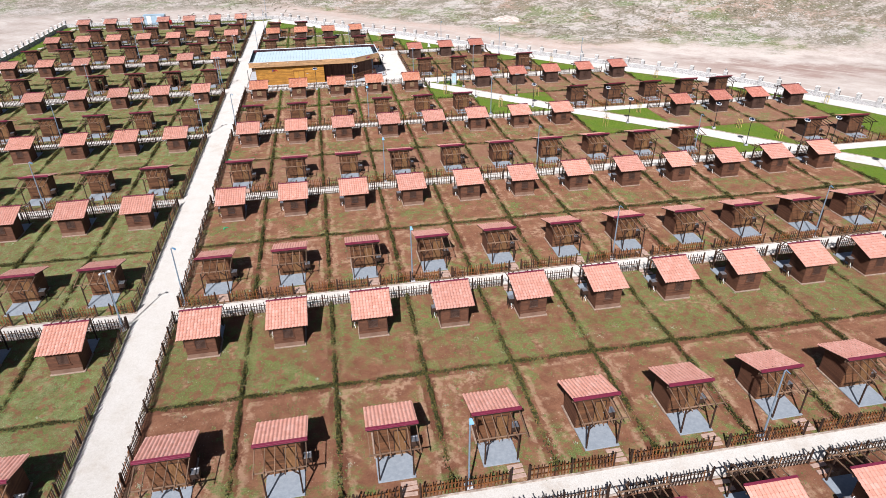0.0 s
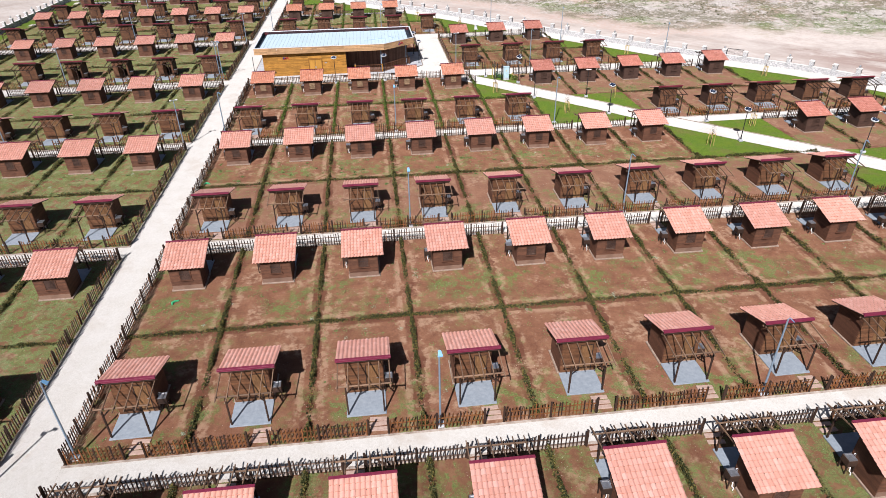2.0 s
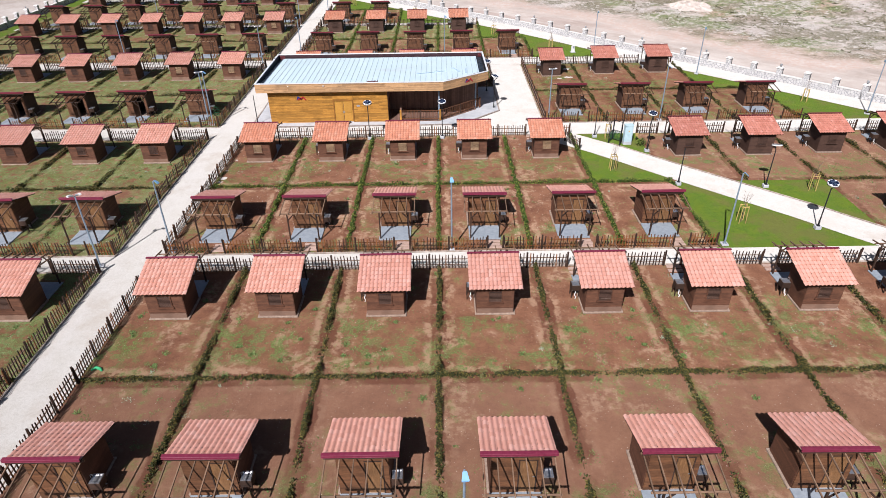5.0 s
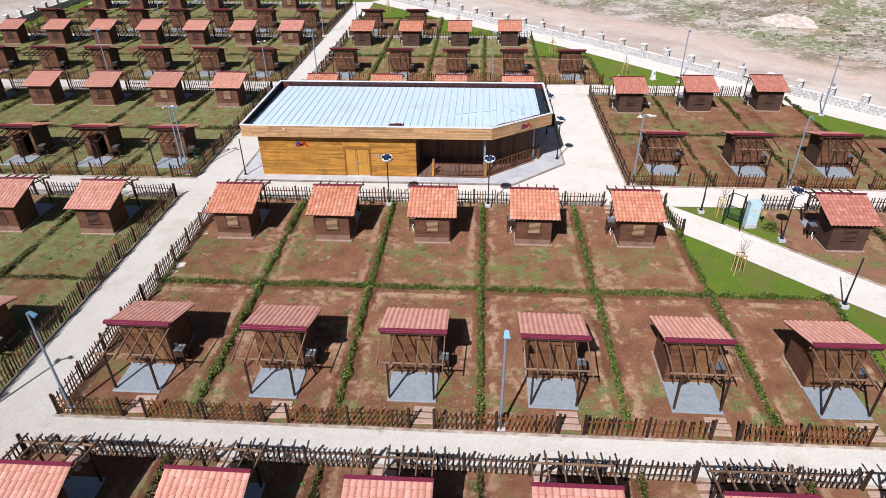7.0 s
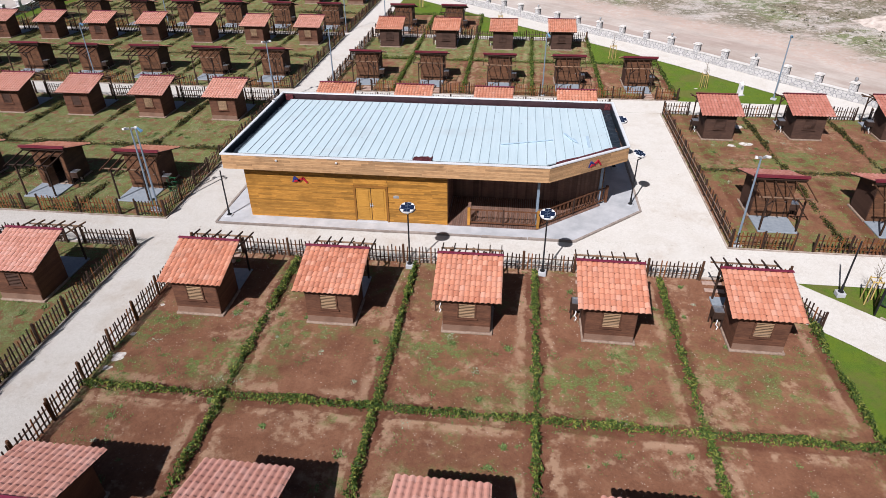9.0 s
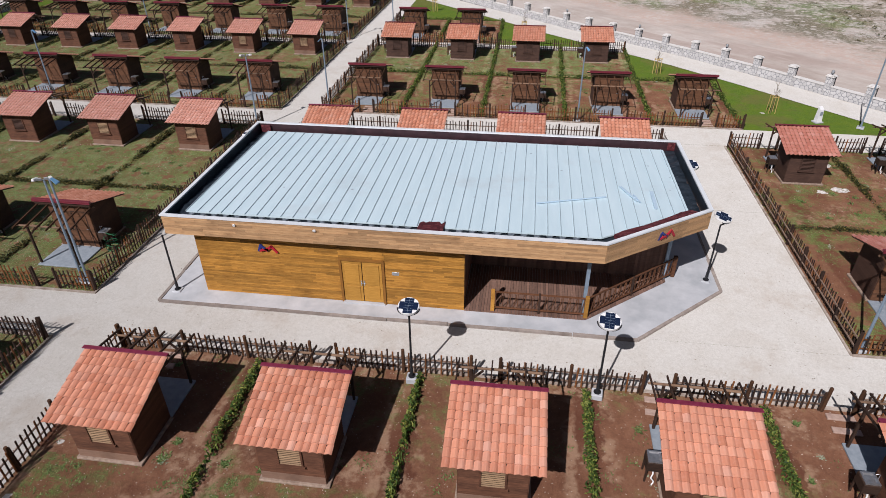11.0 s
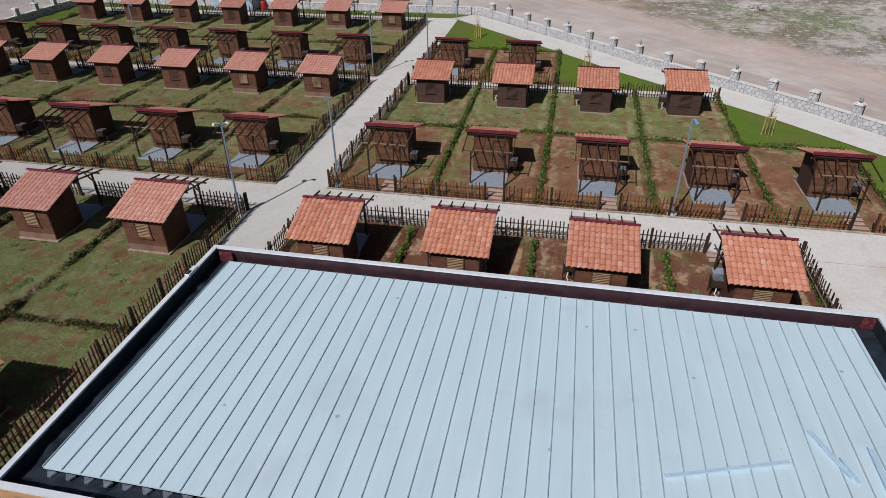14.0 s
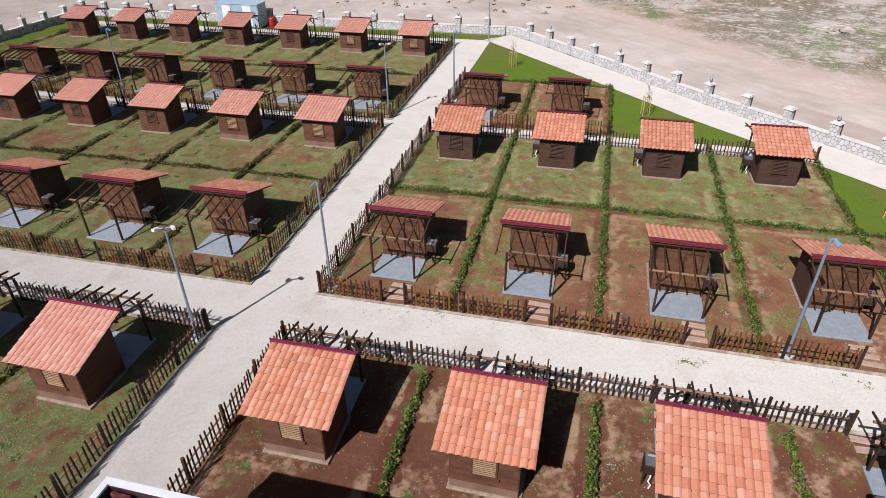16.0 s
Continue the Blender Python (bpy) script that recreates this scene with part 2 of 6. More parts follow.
def land_surface():
    """Open land: vehicle tracks beside the wall, a pale bank, then an orange and grey scrub slope with stones."""
    s = Shade("open_land", 0.95, spec=0.12)
    big, mid, fine, grit = s.noise(0.02, 4, 0.55), s.noise(0.13, 6, 0.7), s.noise(1.5, 6, 0.75), s.noise(6, 5, 0.8)
    turn = s.node("ShaderNodeMapping")
    turn.vector_type = "TEXTURE"
    turn.inputs["Rotation"].default_value, turn.inputs["Scale"].default_value = (0, 0, radians(-46)), (7, 1.6, 1)
    s.link(s.co, turn.inputs[0])
    streak, rut = s.noise(0.42, 6, 0.66, turn.outputs[0]), s.noise(1.3, 5, 0.62, turn.outputs[0])
    sep = s.node("ShaderNodeSeparateXYZ")
    s.link(s.co, sep.inputs[0])
    d = s.math("ADD", s.math("MULTIPLY", sep.outputs[0], 0.75), s.math("MULTIPLY", sep.outputs[1], 0.66))
    wob = s.math("ADD", s.math("MULTIPLY", s.math("SUBTRACT", big, 0.5), 16), s.math("MULTIPLY", s.math("SUBTRACT", mid, 0.5), 20))
    dd = s.math("SUBTRACT", s.math("ADD", d, wob), s.math("MULTIPLY", s.math("MAXIMUM", s.math("SUBTRACT", sep.outputs[0], 55), 0), 0.55))
    far = s.step(dd, 103, 109)
    c = s.ramp(mid, (0.32, (0.42, 0.372, 0.33)), (0.5, (0.535, 0.49, 0.445)), (0.66, (0.625, 0.59, 0.545)))
    c = s.mix(s.math("MULTIPLY", s.step(streak, 0.47, 0.66), 0.42), c, (0.37, 0.30, 0.255))
    c = s.mix(s.math("MULTIPLY", s.step(s.noise(0.16, 5, 0.6, turn.outputs[0]), 0.56, 0.64), 0.35), c, (0.30, 0.20, 0.165))
    c = s.mix(s.math("MULTIPLY", s.step(rut, 0.55, 0.72), 0.28), c, (0.38, 0.315, 0.27))
    c = s.mix(s.math("MULTIPLY", s.step(rut, 0.46, 0.32), 0.35), c, (0.62, 0.57, 0.52))
    c = s.mix(s.math("MULTIPLY", s.step(fine, 0.50, 0.70), 0.14), c, (0.32, 0.25, 0.21))
    clods = s.math("MULTIPLY", s.step(s.cells(1.7), 0.17, 0.08), s.step(s.noise(0.25, 5, 0.7), 0.5, 0.62))
    c = s.mix(s.math("MULTIPLY", clods, 0.4), c, (0.25, 0.20, 0.165))
    smear = s.math("MULTIPLY", s.math("MULTIPLY", s.step(dd, 86, 90), s.step(dd, 97, 93)), s.math("MULTIPLY", s.step(sep.outputs[0], 60, 78), s.step(streak, 0.36, 0.54)))
    c = s.mix(s.math("MULTIPLY", smear, 0.75), c, (0.30, 0.20, 0.168))
    bank = s.math("MULTIPLY", s.step(dd, 97, 102), s.step(dd, 110, 105))
    c = s.mix(s.math("MULTIPLY", bank, s.math("MULTIPLY", s.step(fine, 0.35, 0.6), 0.6)), c, s.mix(s.step(sep.outputs[0], 58, 68), (0.52, 0.375, 0.305), (0.68, 0.62, 0.56)))
    red = s.step(s.noise(0.05, 6, 0.68), 0.47, 0.56)
    c = s.mix(s.math("MULTIPLY", s.math("MULTIPLY", red, far), 0.7), c, s.ramp(grit, (0.35, (0.34, 0.205, 0.14)), (0.65, (0.60, 0.42, 0.315))))
    north = s.step(s.math("ADD", sep.outputs[1], s.math("MULTIPLY", wob, 0.6)), 160, 170)
    wild = s.math("MAXIMUM", far, s.math("MULTIPLY", north, 0.85))
    cover = s.math("ADD", s.math("MULTIPLY", s.noise(0.20, 6, 0.78), 0.6), s.math("MULTIPLY", fine, 0.4))
    scrub = s.math("MULTIPLY", wild, s.step(cover, 0.43, 0.51))
    leaf = s.ramp(grit, (0.40, (0.085, 0.085, 0.052)), (0.52, (0.215, 0.205, 0.14)), (0.62, (0.44, 0.41, 0.335)))
    leaf = s.mix(s.step(s.noise(0.06, 4, 0.6), 0.50, 0.58), leaf, s.mix(1.0, leaf, (0.78, 1.08, 0.66), "MULTIPLY"))
    c = s.mix(s.math("MULTIPLY", scrub, 0.88), c, leaf)
    outcrop = s.math("MULTIPLY", wild, s.step(s.math("ADD", s.math("MULTIPLY", s.noise(0.085, 6, 0.75), 0.7), s.math("MULTIPLY", fine, 0.3)), 0.515, 0.57))
    c = s.mix(s.math("MULTIPLY", outcrop, 0.8), c, s.ramp(grit, (0.36, (0.36, 0.335, 0.31)), (0.62, (0.74, 0.71, 0.67))))
    rocks_ = s.math("MAXIMUM", s.step(s.cells(0.9), 0.32, 0.2), s.step(s.cells(2.6), 0.24, 0.14))
    stones = s.math("MULTIPLY", s.math("MULTIPLY", rocks_, s.step(s.noise(0.3, 5, 0.7), 0.38, 0.54)), wild)
    c = s.mix(s.math("MULTIPLY", stones, 0.8), c, (0.66, 0.63, 0.59))
    h = s.math("ADD", s.math("ADD", s.math("MULTIPLY", fine, s.math("ADD", s.math("MULTIPLY", wild, 0.8), 0.2)), s.math("MULTIPLY", mid, 2)), s.math("ADD", s.math("MULTIPLY", s.math("MULTIPLY", grit, wild), 1.2), s.math("MULTIPLY", rut, 0.4)))
    c = s.mix(1.0, c, (0.715, 0.695, 0.685), "MULTIPLY")
    return s.done(c, h, 0.45, 0.35)


def tile_surface(name="clay_tile", k=1.0, pale=False, red=False):
    s = Shade(name, 0.45, spec=0.5)
    r = s.math("FRACT", s.math("ADD", s.island(), s.math("MULTIPLY", s.lot(), 7.3)), 0)
    tones = ((0.0, (0.55, 0.212, 0.122)), (0.35, (0.62, 0.262, 0.160)), (0.85, (0.67, 0.308, 0.198)), (1.0, (0.71, 0.375, 0.265)))
    if pale:
        tones = ((0.0, (0.585, 0.282, 0.212)), (0.35, (0.63, 0.316, 0.243)), (0.85, (0.665, 0.348, 0.275)), (1.0, (0.70, 0.40, 0.325)))
    if red:
        tones = ((0.0, (0.42, 0.152, 0.108)), (0.35, (0.48, 0.185, 0.135)), (0.85, (0.53, 0.218, 0.165)), (1.0, (0.58, 0.28, 0.225)))
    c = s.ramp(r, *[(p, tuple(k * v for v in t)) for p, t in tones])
    c = s.mix(s.math("MULTIPLY", s.step(s.noise(9, 5, 0.75), 0.48, 0.66), 0.25), c, tuple(k * v for v in (0.68, 0.39, 0.305)))
    c = s.mix(s.math("MULTIPLY", s.step(s.noise(2.1, 5, 0.7), 0.52, 0.68), 0.25), c, tuple(k * v for v in (0.43, 0.175, 0.115)))
    c = s.mix(1.0, c, s.ramp(s.lot(), (0.0, (0.90, 0.90, 0.92)), (1.0, (1.07, 1.06, 1.05))), "MULTIPLY")
    return s.done(c, s.noise(40, 3), 0.25, 0.006)


def plain(name, lo, hi, scale=6, rough=0.7, metal=0.0, bump=0.15, spec=0.3):
    s = Shade(name, rough, metal, spec)
    n = s.noise(scale, 5, 0.6)
    return s.done(s.ramp(n, (0.3, lo), (0.7, hi)), n, bump, 0.01)


def leaf_surface(name, a, b, c_):
    s = Shade(name, 0.65, spec=0.25)
    col = s.ramp(s.island(), (0.0, a), (0.55, b), (1.0, c_))
    return s.done(col)


def rubble_surface():
    s = Shade("rubble_wall", 0.85, spec=0.2)
    edge = s.cells(3.0, "DISTANCE_TO_EDGE", "Distance")
    n = s.node("ShaderNodeSeparateColor")
    s.link(s.cells(3.0, "F1", "Color"), n.inputs[0])
    stone = s.ramp(n.outputs[0], (0.0, (0.25, 0.235, 0.215)), (0.6, (0.40, 0.38, 0.355)), (1.0, (0.54, 0.515, 0.49)))
    stone = s.mix(s.math("MULTIPLY", s.step(s.noise(14, 4, 0.7), 0.48, 0.65), 0.4), stone, (0.38, 0.35, 0.32))
    joint = s.step(s.math("ADD", edge, s.math("MULTIPLY", s.noise(7, 3), 0.06)), 0.085, 0.125)
    c = s.mix(joint, (0.68, 0.665, 0.64), stone)
    return s.done(c, s.step(edge, 0.14, 0.0), 0.5, 0.03)


def shingle_surface():
    """Maroon felt shingles in small scales."""
    s = Shade("rust_flashing", 0.75, spec=0.25)
    n = s.node("ShaderNodeSeparateColor")
    s.link(s.cells(7.0, "F1", "Color"), n.inputs[0])
    c = s.ramp(n.outputs[0], (0.0, (0.062, 0.012, 0.016)), (0.6, (0.12, 0.026, 0.031)), (1.0, (0.18, 0.048, 0.052)))
    edge = s.step(s.cells(7.0, "DISTANCE_TO_EDGE", "Distance"), 0.09, 0.02)
    c = s.mix(s.math("MULTIPLY", edge, 0.6), c, (0.04, 0.009, 0.012))
    return s.done(c, s.cells(7.0), 0.4, 0.02)


def roof_metal():
    s = Shade("pale_blue_steel", 0.45, 0.08, 0.5)
    streak = s.noise(1.0, 4, 0.6, s.stretch(2.5, 0.35, 1))
    c = s.ramp(streak, (0.3, (0.585, 0.735, 0.78)), (0.7, (0.655, 0.80, 0.84)))
    c = s.mix(s.math("MULTIPLY", s.step(s.noise(0.35, 4, 0.7), 0.55, 0.75), 0.3), c, (0.50, 0.53, 0.53))
    spots = s.math("MULTIPLY", s.step(s.cells(0.9), 0.07, 0.03), 0.6)
    c = s.mix(spots, c, (0.2, 0.25, 0.3))
    return s.done(c, s.noise(1.6, 3), 0.08, 0.02)


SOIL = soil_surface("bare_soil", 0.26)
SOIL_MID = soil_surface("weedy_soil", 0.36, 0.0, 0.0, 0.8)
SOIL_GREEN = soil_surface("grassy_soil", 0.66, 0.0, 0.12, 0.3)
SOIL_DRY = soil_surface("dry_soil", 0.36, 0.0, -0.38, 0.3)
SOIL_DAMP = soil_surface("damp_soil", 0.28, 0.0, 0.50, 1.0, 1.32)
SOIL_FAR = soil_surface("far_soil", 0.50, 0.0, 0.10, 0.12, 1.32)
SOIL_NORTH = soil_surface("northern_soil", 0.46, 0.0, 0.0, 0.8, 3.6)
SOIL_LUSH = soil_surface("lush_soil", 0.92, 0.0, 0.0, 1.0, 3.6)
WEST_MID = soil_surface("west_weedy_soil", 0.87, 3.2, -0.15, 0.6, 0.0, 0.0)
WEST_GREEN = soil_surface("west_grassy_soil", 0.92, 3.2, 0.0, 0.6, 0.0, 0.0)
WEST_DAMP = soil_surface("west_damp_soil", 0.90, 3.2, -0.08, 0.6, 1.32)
TILE_RIM, TILE_PALE = tile_surface("soiled_shaded_tile_rim", 0.66), tile_surface("faded_clay_tile", 1.0, True)
TILE_RED = tile_surface("red_clay_tile", 1.0, False, True)
PATH_M, LAWN, LAND, TILE = path_surface(), lawn_surface(), land_surface(), tile_surface()
PLANK = timber("stained_plank", (0.070, 0.029, 0.017), (0.172, 0.078, 0.045), 0.2, course=0.125)
PLANK_DARK = timber("dark_stained_plank", (0.048, 0.025, 0.018), (0.098, 0.053, 0.037), 0.15, course=0.125)
FRONT = timber("warm_plank", (0.078, 0.032, 0.014), (0.18, 0.082, 0.038), 0.3, course=0.125)
DOOR_PLANK = timber("door_plank", (0.125, 0.060, 0.024), (0.26, 0.135, 0.058), 0.15, along=(14, 14, 1.2))
FRONT_DARK = timber("warm_dark_plank", (0.085, 0.037, 0.018), (0.175, 0.082, 0.042), 0.25, course=0.125)
FADED = timber("faded_board", (0.18, 0.105, 0.072), (0.28, 0.175, 0.125), 0.1)
BEAM = timber("dark_beam", (0.020, 0.012, 0.009), (0.068, 0.036, 0.023))
POST_WOOD = timber("log_post", (0.038, 0.018, 0.010), (0.125, 0.058, 0.028), 0.5)
RAIL = timber("weathered_rail", (0.13, 0.085, 0.062), (0.30, 0.215, 0.165))
RAFTER = timber("weathered_rafter", (0.12, 0.072, 0.045), (0.28, 0.178, 0.115))
LOUVRE = timber("pale_louvre", (0.24, 0.15, 0.085), (0.40, 0.27, 0.16), 0.15)
OAK = timber("honey_cladding", (0.29, 0.128, 0.019), (0.52, 0.262, 0.054), 0.34)
DOOR_OAK = timber("yellow_door", (0.38, 0.18, 0.028), (0.56, 0.295, 0.058), 0.1)
DOOR_FRAME = timber("dark_door_frame", (0.20, 0.085, 0.016), (0.32, 0.145, 0.028), 0.1)
OAK_PALE = timber("pale_cladding", (0.38, 0.21, 0.10), (0.56, 0.36, 0.19), 0.3)
DECK = timber("brown_cladding", (0.16, 0.09, 0.066), (0.27, 0.165, 0.125))
RAILING = timber("railing_wood", (0.075, 0.030, 0.014), (0.17, 0.072, 0.034))
MAROON = plain("dark_maroon_trim", (0.13, 0.018, 0.028), (0.19, 0.028, 0.042), 8, 0.5)
CRIMSON = plain("crimson_trim", (0.15, 0.017, 0.040), (0.21, 0.030, 0.060), 8, 0.5)
SLAB = plain("grey_screed", (0.225, 0.262, 0.295), (0.305, 0.345, 0.38), 5, 0.75)
PLINTH = plain("tan_plinth", (0.22, 0.155, 0.115), (0.40, 0.305, 0.235), 7, 0.85)
STEP = plain("pink_step", (0.36, 0.24, 0.19), (0.50, 0.36, 0.29), 6, 0.85)
KERB = plain("brown_kerb", (0.17, 0.125, 0.095), (0.46, 0.40, 0.345), 2.4, 0.9, 0.0, 0.5)
OLD_KERB = plain("weathered_kerb", (0.17, 0.14, 0.12), (0.32, 0.275, 0.24), 2.2, 0.9, 0.0, 0.5)
CONCRETE = plain("pale_concrete", (0.38, 0.40, 0.415), (0.58, 0.59, 0.60), 0.9, 0.8)
WHITE = plain("white_paint", (0.68, 0.68, 0.67), (0.82, 0.82, 0.80), 3, 0.6)
RENDERED = plain("white_render", (0.62, 0.60, 0.56), (0.78, 0.76, 0.72), 2, 0.85)
RUBBLE = rubble_surface()
STEEL = plain("blue_grey_steel", (0.22, 0.29, 0.36), (0.30, 0.38, 0.46), 4, 0.45, 0.3)
GALV = plain("galvanised_steel", (0.42, 0.45, 0.47), (0.56, 0.58, 0.60), 6, 0.4, 0.6)
BLACK = plain("black_metal", (0.018, 0.019, 0.022), (0.035, 0.036, 0.04), 6, 0.5, 0.3)
MEMBRANE = plain("black_membrane", (0.010, 0.016, 0.022), (0.035, 0.045, 0.058), 2.5, 0.35, 0.0, 0.9)
LINING = plain("maroon_lining", (0.024, 0.012, 0.015), (0.058, 0.026, 0.031), 2.5, 0.5)
RUST = shingle_surface()
PANEL = plain("solar_cell", (0.008, 0.014, 0.035), (0.015, 0.026, 0.06), 8, 0.15, 0.0, 0.0, 0.6)
SINK = plain("sink_steel", (0.42, 0.43, 0.45), (0.62, 0.63, 0.65), 9, 0.3, 0.8)
ROOF_STEEL = roof_metal()
SEAM = plain("shaded_seam", (0.27, 0.345, 0.38), (0.42, 0.515, 0.55), 3, 0.5)
OFFCUT = plain("bare_steel_strip", (0.42, 0.56, 0.66), (0.50, 0.64, 0.74), 4, 0.4)
COPING = plain("grey_white_coping", (0.62, 0.65, 0.665), (0.74, 0.765, 0.775), 2, 0.5)
LIGHT_DAB = plain("dull_light_dab", (0.06, 0.075, 0.09), (0.19, 0.22, 0.245), 7, 0.5)
LOGO_RED = plain("logo_red", (0.38, 0.015, 0.03), (0.45, 0.02, 0.04), 5, 0.4)
LOGO_BLUE = plain("logo_blue", (0.02, 0.035, 0.17), (0.03, 0.05, 0.22), 5, 0.4)
CYAN = plain("cyan_cabinet", (0.40, 0.56, 0.61), (0.50, 0.66, 0.70), 3, 0.5)
CONTAINER_M = plain("blue_container", (0.30, 0.43, 0.52), (0.42, 0.55, 0.63), 2, 0.5)
GREEN_METAL = plain("green_metal", (0.02, 0.09, 0.04), (0.04, 0.13, 0.06), 5, 0.5)
STAKE = timber("yellow_stake", (0.42, 0.30, 0.10), (0.60, 0.45, 0.18))
BARK = timber("young_bark", (0.14, 0.10, 0.07), (0.24, 0.18, 0.13))
HEDGE_M = leaf_surface("hedge_leaf", (0.022, 0.047, 0.009), (0.068, 0.118, 0.020), (0.25, 0.26, 0.055))
DRY_HEDGE = leaf_surface("dry_hedge_leaf", (0.020, 0.026, 0.009), (0.054, 0.061, 0.018), (0.20, 0.155, 0.042))
WEED_M = leaf_surface("weed_leaf", (0.055, 0.095, 0.024), (0.10, 0.155, 0.042), (0.19, 0.24, 0.085))
PALE_LEAF = leaf_surface("pale_leaf", (0.16, 0.21, 0.13), (0.26, 0.31, 0.21), (0.40, 0.42, 0.32))
SCRUB_M = leaf_surface("scrub_leaf", (0.085, 0.09, 0.048), (0.14, 0.135, 0.075), (0.25, 0.22, 0.13))
ROCK = plain("pale_rock", (0.32, 0.285, 0.25), (0.56, 0.515, 0.46), 1.5, 0.9)
PEBBLE = plain("dusty_pebble", (0.28, 0.21, 0.16), (0.58, 0.50, 0.42), 4, 0.9)
RED_PAINT = plain("red_paint", (0.40, 0.02, 0.02), (0.48, 0.03, 0.03), 3, 0.4)

# ---- mesh helpers ----


class Build:
    """Gathers boxes, prisms and sheets into one mesh."""

    def __init__(self):
        self.v, self.f = [], []

    def add(self, verts, faces):
        n = len(self.v)
        self.v += [tuple(p) for p in verts]
        self.f += [tuple(n + i for i in f) for f in faces]
        return self

    def box(self, x0, x1, y0, y1, z0, z1, m=None, bevel=0.0):
        if bevel:
            bm = bmesh.new()
            bmesh.ops.create_cube(bm, size=1, matrix=Matrix.LocRotScale(((x0 + x1) / 2, (y0 + y1) / 2, (z0 + z1) / 2), None, (x1 - x0, y1 - y0, z1 - z0)))
            bmesh.ops.bevel(bm, geom=bm.edges[:], offset=bevel, segments=1, affect="EDGES")
            bm.verts.index_update()
            vs, fs = [v.co.copy() for v in bm.verts], [[v.index for v in f.verts] for f in bm.faces]
            bm.free()
        else:
            vs = [Vector(p) for p in ((x0, y0, z0), (x1, y0, z0), (x1, y1, z0), (x0, y1, z0), (x0, y0, z1), (x1, y0, z1), (x1, y1, z1), (x0, y1, z1))]
            fs = ((3, 2, 1, 0), (4, 5, 6, 7), (0, 1, 5, 4), (1, 2, 6, 5), (2, 3, 7, 6), (3, 0, 4, 7))
        return self.add([m @ v for v in vs] if m else vs, fs)

    def bar(self, a, b, w, h):
        """A square bar from a to b."""
        a, b = Vector(a), Vector(b)
        d = b - a
        q = d.to_track_quat("X", "Z").to_matrix().to_4x4()
        return self.box(0, d.length, -w / 2, w / 2, -h / 2, h / 2, Matrix.Translation(a) @ q)

    def prism(self, poly, z0, z1):
        n = len(poly)
        vs = [(x, y, z0) for x, y in poly] + [(x, y, z1) for x, y in poly]
        fs = [tuple(range(n - 1, -1, -1)), tuple(range(n, 2 * n))] + [(i, (i + 1) % n, n + (i + 1) % n, n + i) for i in range(n)]
        return self.add(vs, fs)

    def tube(self, pts, radii, sides=8, cap=True):
        rings = []
        for i, p in enumerate(pts):
            p = Vector(p)
            d = Vector(pts[min(i + 1, len(pts) - 1)]) - Vector(pts[max(i - 1, 0)])
            q = d.to_track_quat("Z", "X").to_matrix()
            r = radii[i] if isinstance(radii, (list, tuple)) else radii
            rings.append([p + q @ Vector((r * math.cos(a), r * math.sin(a), 0)) for a in (2 * math.pi * k / sides for k in range(sides))])
        vs = [v for r in rings for v in r]
        fs = [(i * sides + k, i * sides + (k + 1) % sides, (i + 1) * sides + (k + 1) % sides, (i + 1) * sides + k) for i in range(len(pts) - 1) for k in range(sides)]
        if cap:
            fs += [tuple(range(sides - 1, -1, -1)), tuple((len(pts) - 1) * sides + k for k in range(sides))]
        return self.add(vs, fs)

    def mesh(self, name, material):
        me = bpy.data.meshes.new(name)
        me.from_pydata(self.v, [], self.f)
        me.materials.append(material)
        me.update()
        return me


def part(name, shape, material, parent, label=""):
    """Links a Build or a finished mesh as one object under a thing or a part."""
    ob = new(name, shape if isinstance(shape, bpy.types.Mesh) else shape.mesh(name, material))
    ob.parent = parent
    return tagged(ob, label)


def thing(name, label, category, group="", kind="", data=None, m=None):
    ob = new(name, data)
    if m:
        ob.matrix_basis = m
    return tagged(ob, label, category, group, kind)


def sheet(name, polys, z, material, label, depth=0.0):
    """A flat piece of the setting made of one or more polygons."""
    b = Build()
    for p in polys:
        if depth:
            b.prism(p, z - depth, z)
        else:
            b.add([(x, y, z) for x, y in p], [tuple(range(len(p)))])
    return thing(name, label, "ground", kind="structure", data=b.mesh(name, material))


def rect(x0, x1, y0, y1):
    return [(x0, y0), (x1, y0), (x1, y1), (x0, y1)]


def ribbon(line, width):
    """Quads that follow a line at an even width."""
    out, pts = [], [Vector(p) for p in line]
    sides = []
    for i, p in enumerate(pts):
        d = (pts[min(i + 1, len(pts) - 1)] - pts[max(i - 1, 0)]).normalized()
        n = Vector((-d.y, d.x)) * width / 2
        sides.append((p + n, p - n))
    for (a, b), (c, d) in zip(sides, sides[1:]):
        out.append([tuple(b), tuple(d), tuple(c), tuple(a)])
    return out


# ---- plan ----
ROAD_W, ROAD_E = -14.8, -11.75
KERB_Y = {0: -9.8, 1: 11.35, 2: 32.5, 3: 53.75, 4: 76.35, 5: 99.25, 6: 119.35}
HEDGE_Y = {0: 0.0, 1: 21.15, 2: 42.4, 3: 63.5, 4: 86.0, 5: 109.45, 6: 129.4}
FENCE_Y = {-1: -11.5, 0: 9.55, 1: 30.75, 2: 51.95, 3: 73.45, 4: 96.2, 5: 117.9, 6: 139.5}
SLAB_S = {0: -8.3, 1: 12.85, 2: 34.0, 3: 55.25, 4: 78.0, 5: 101.0, 6: 120.9}
WALL_N = {-1: -16.4, 0: 4.75, 1: 25.95, 2: 47.15, 3: 68.3, 4: 91.45, 5: 113.75, 6: 134.9}
HUT_LEN = 3.75
COL = 3.05


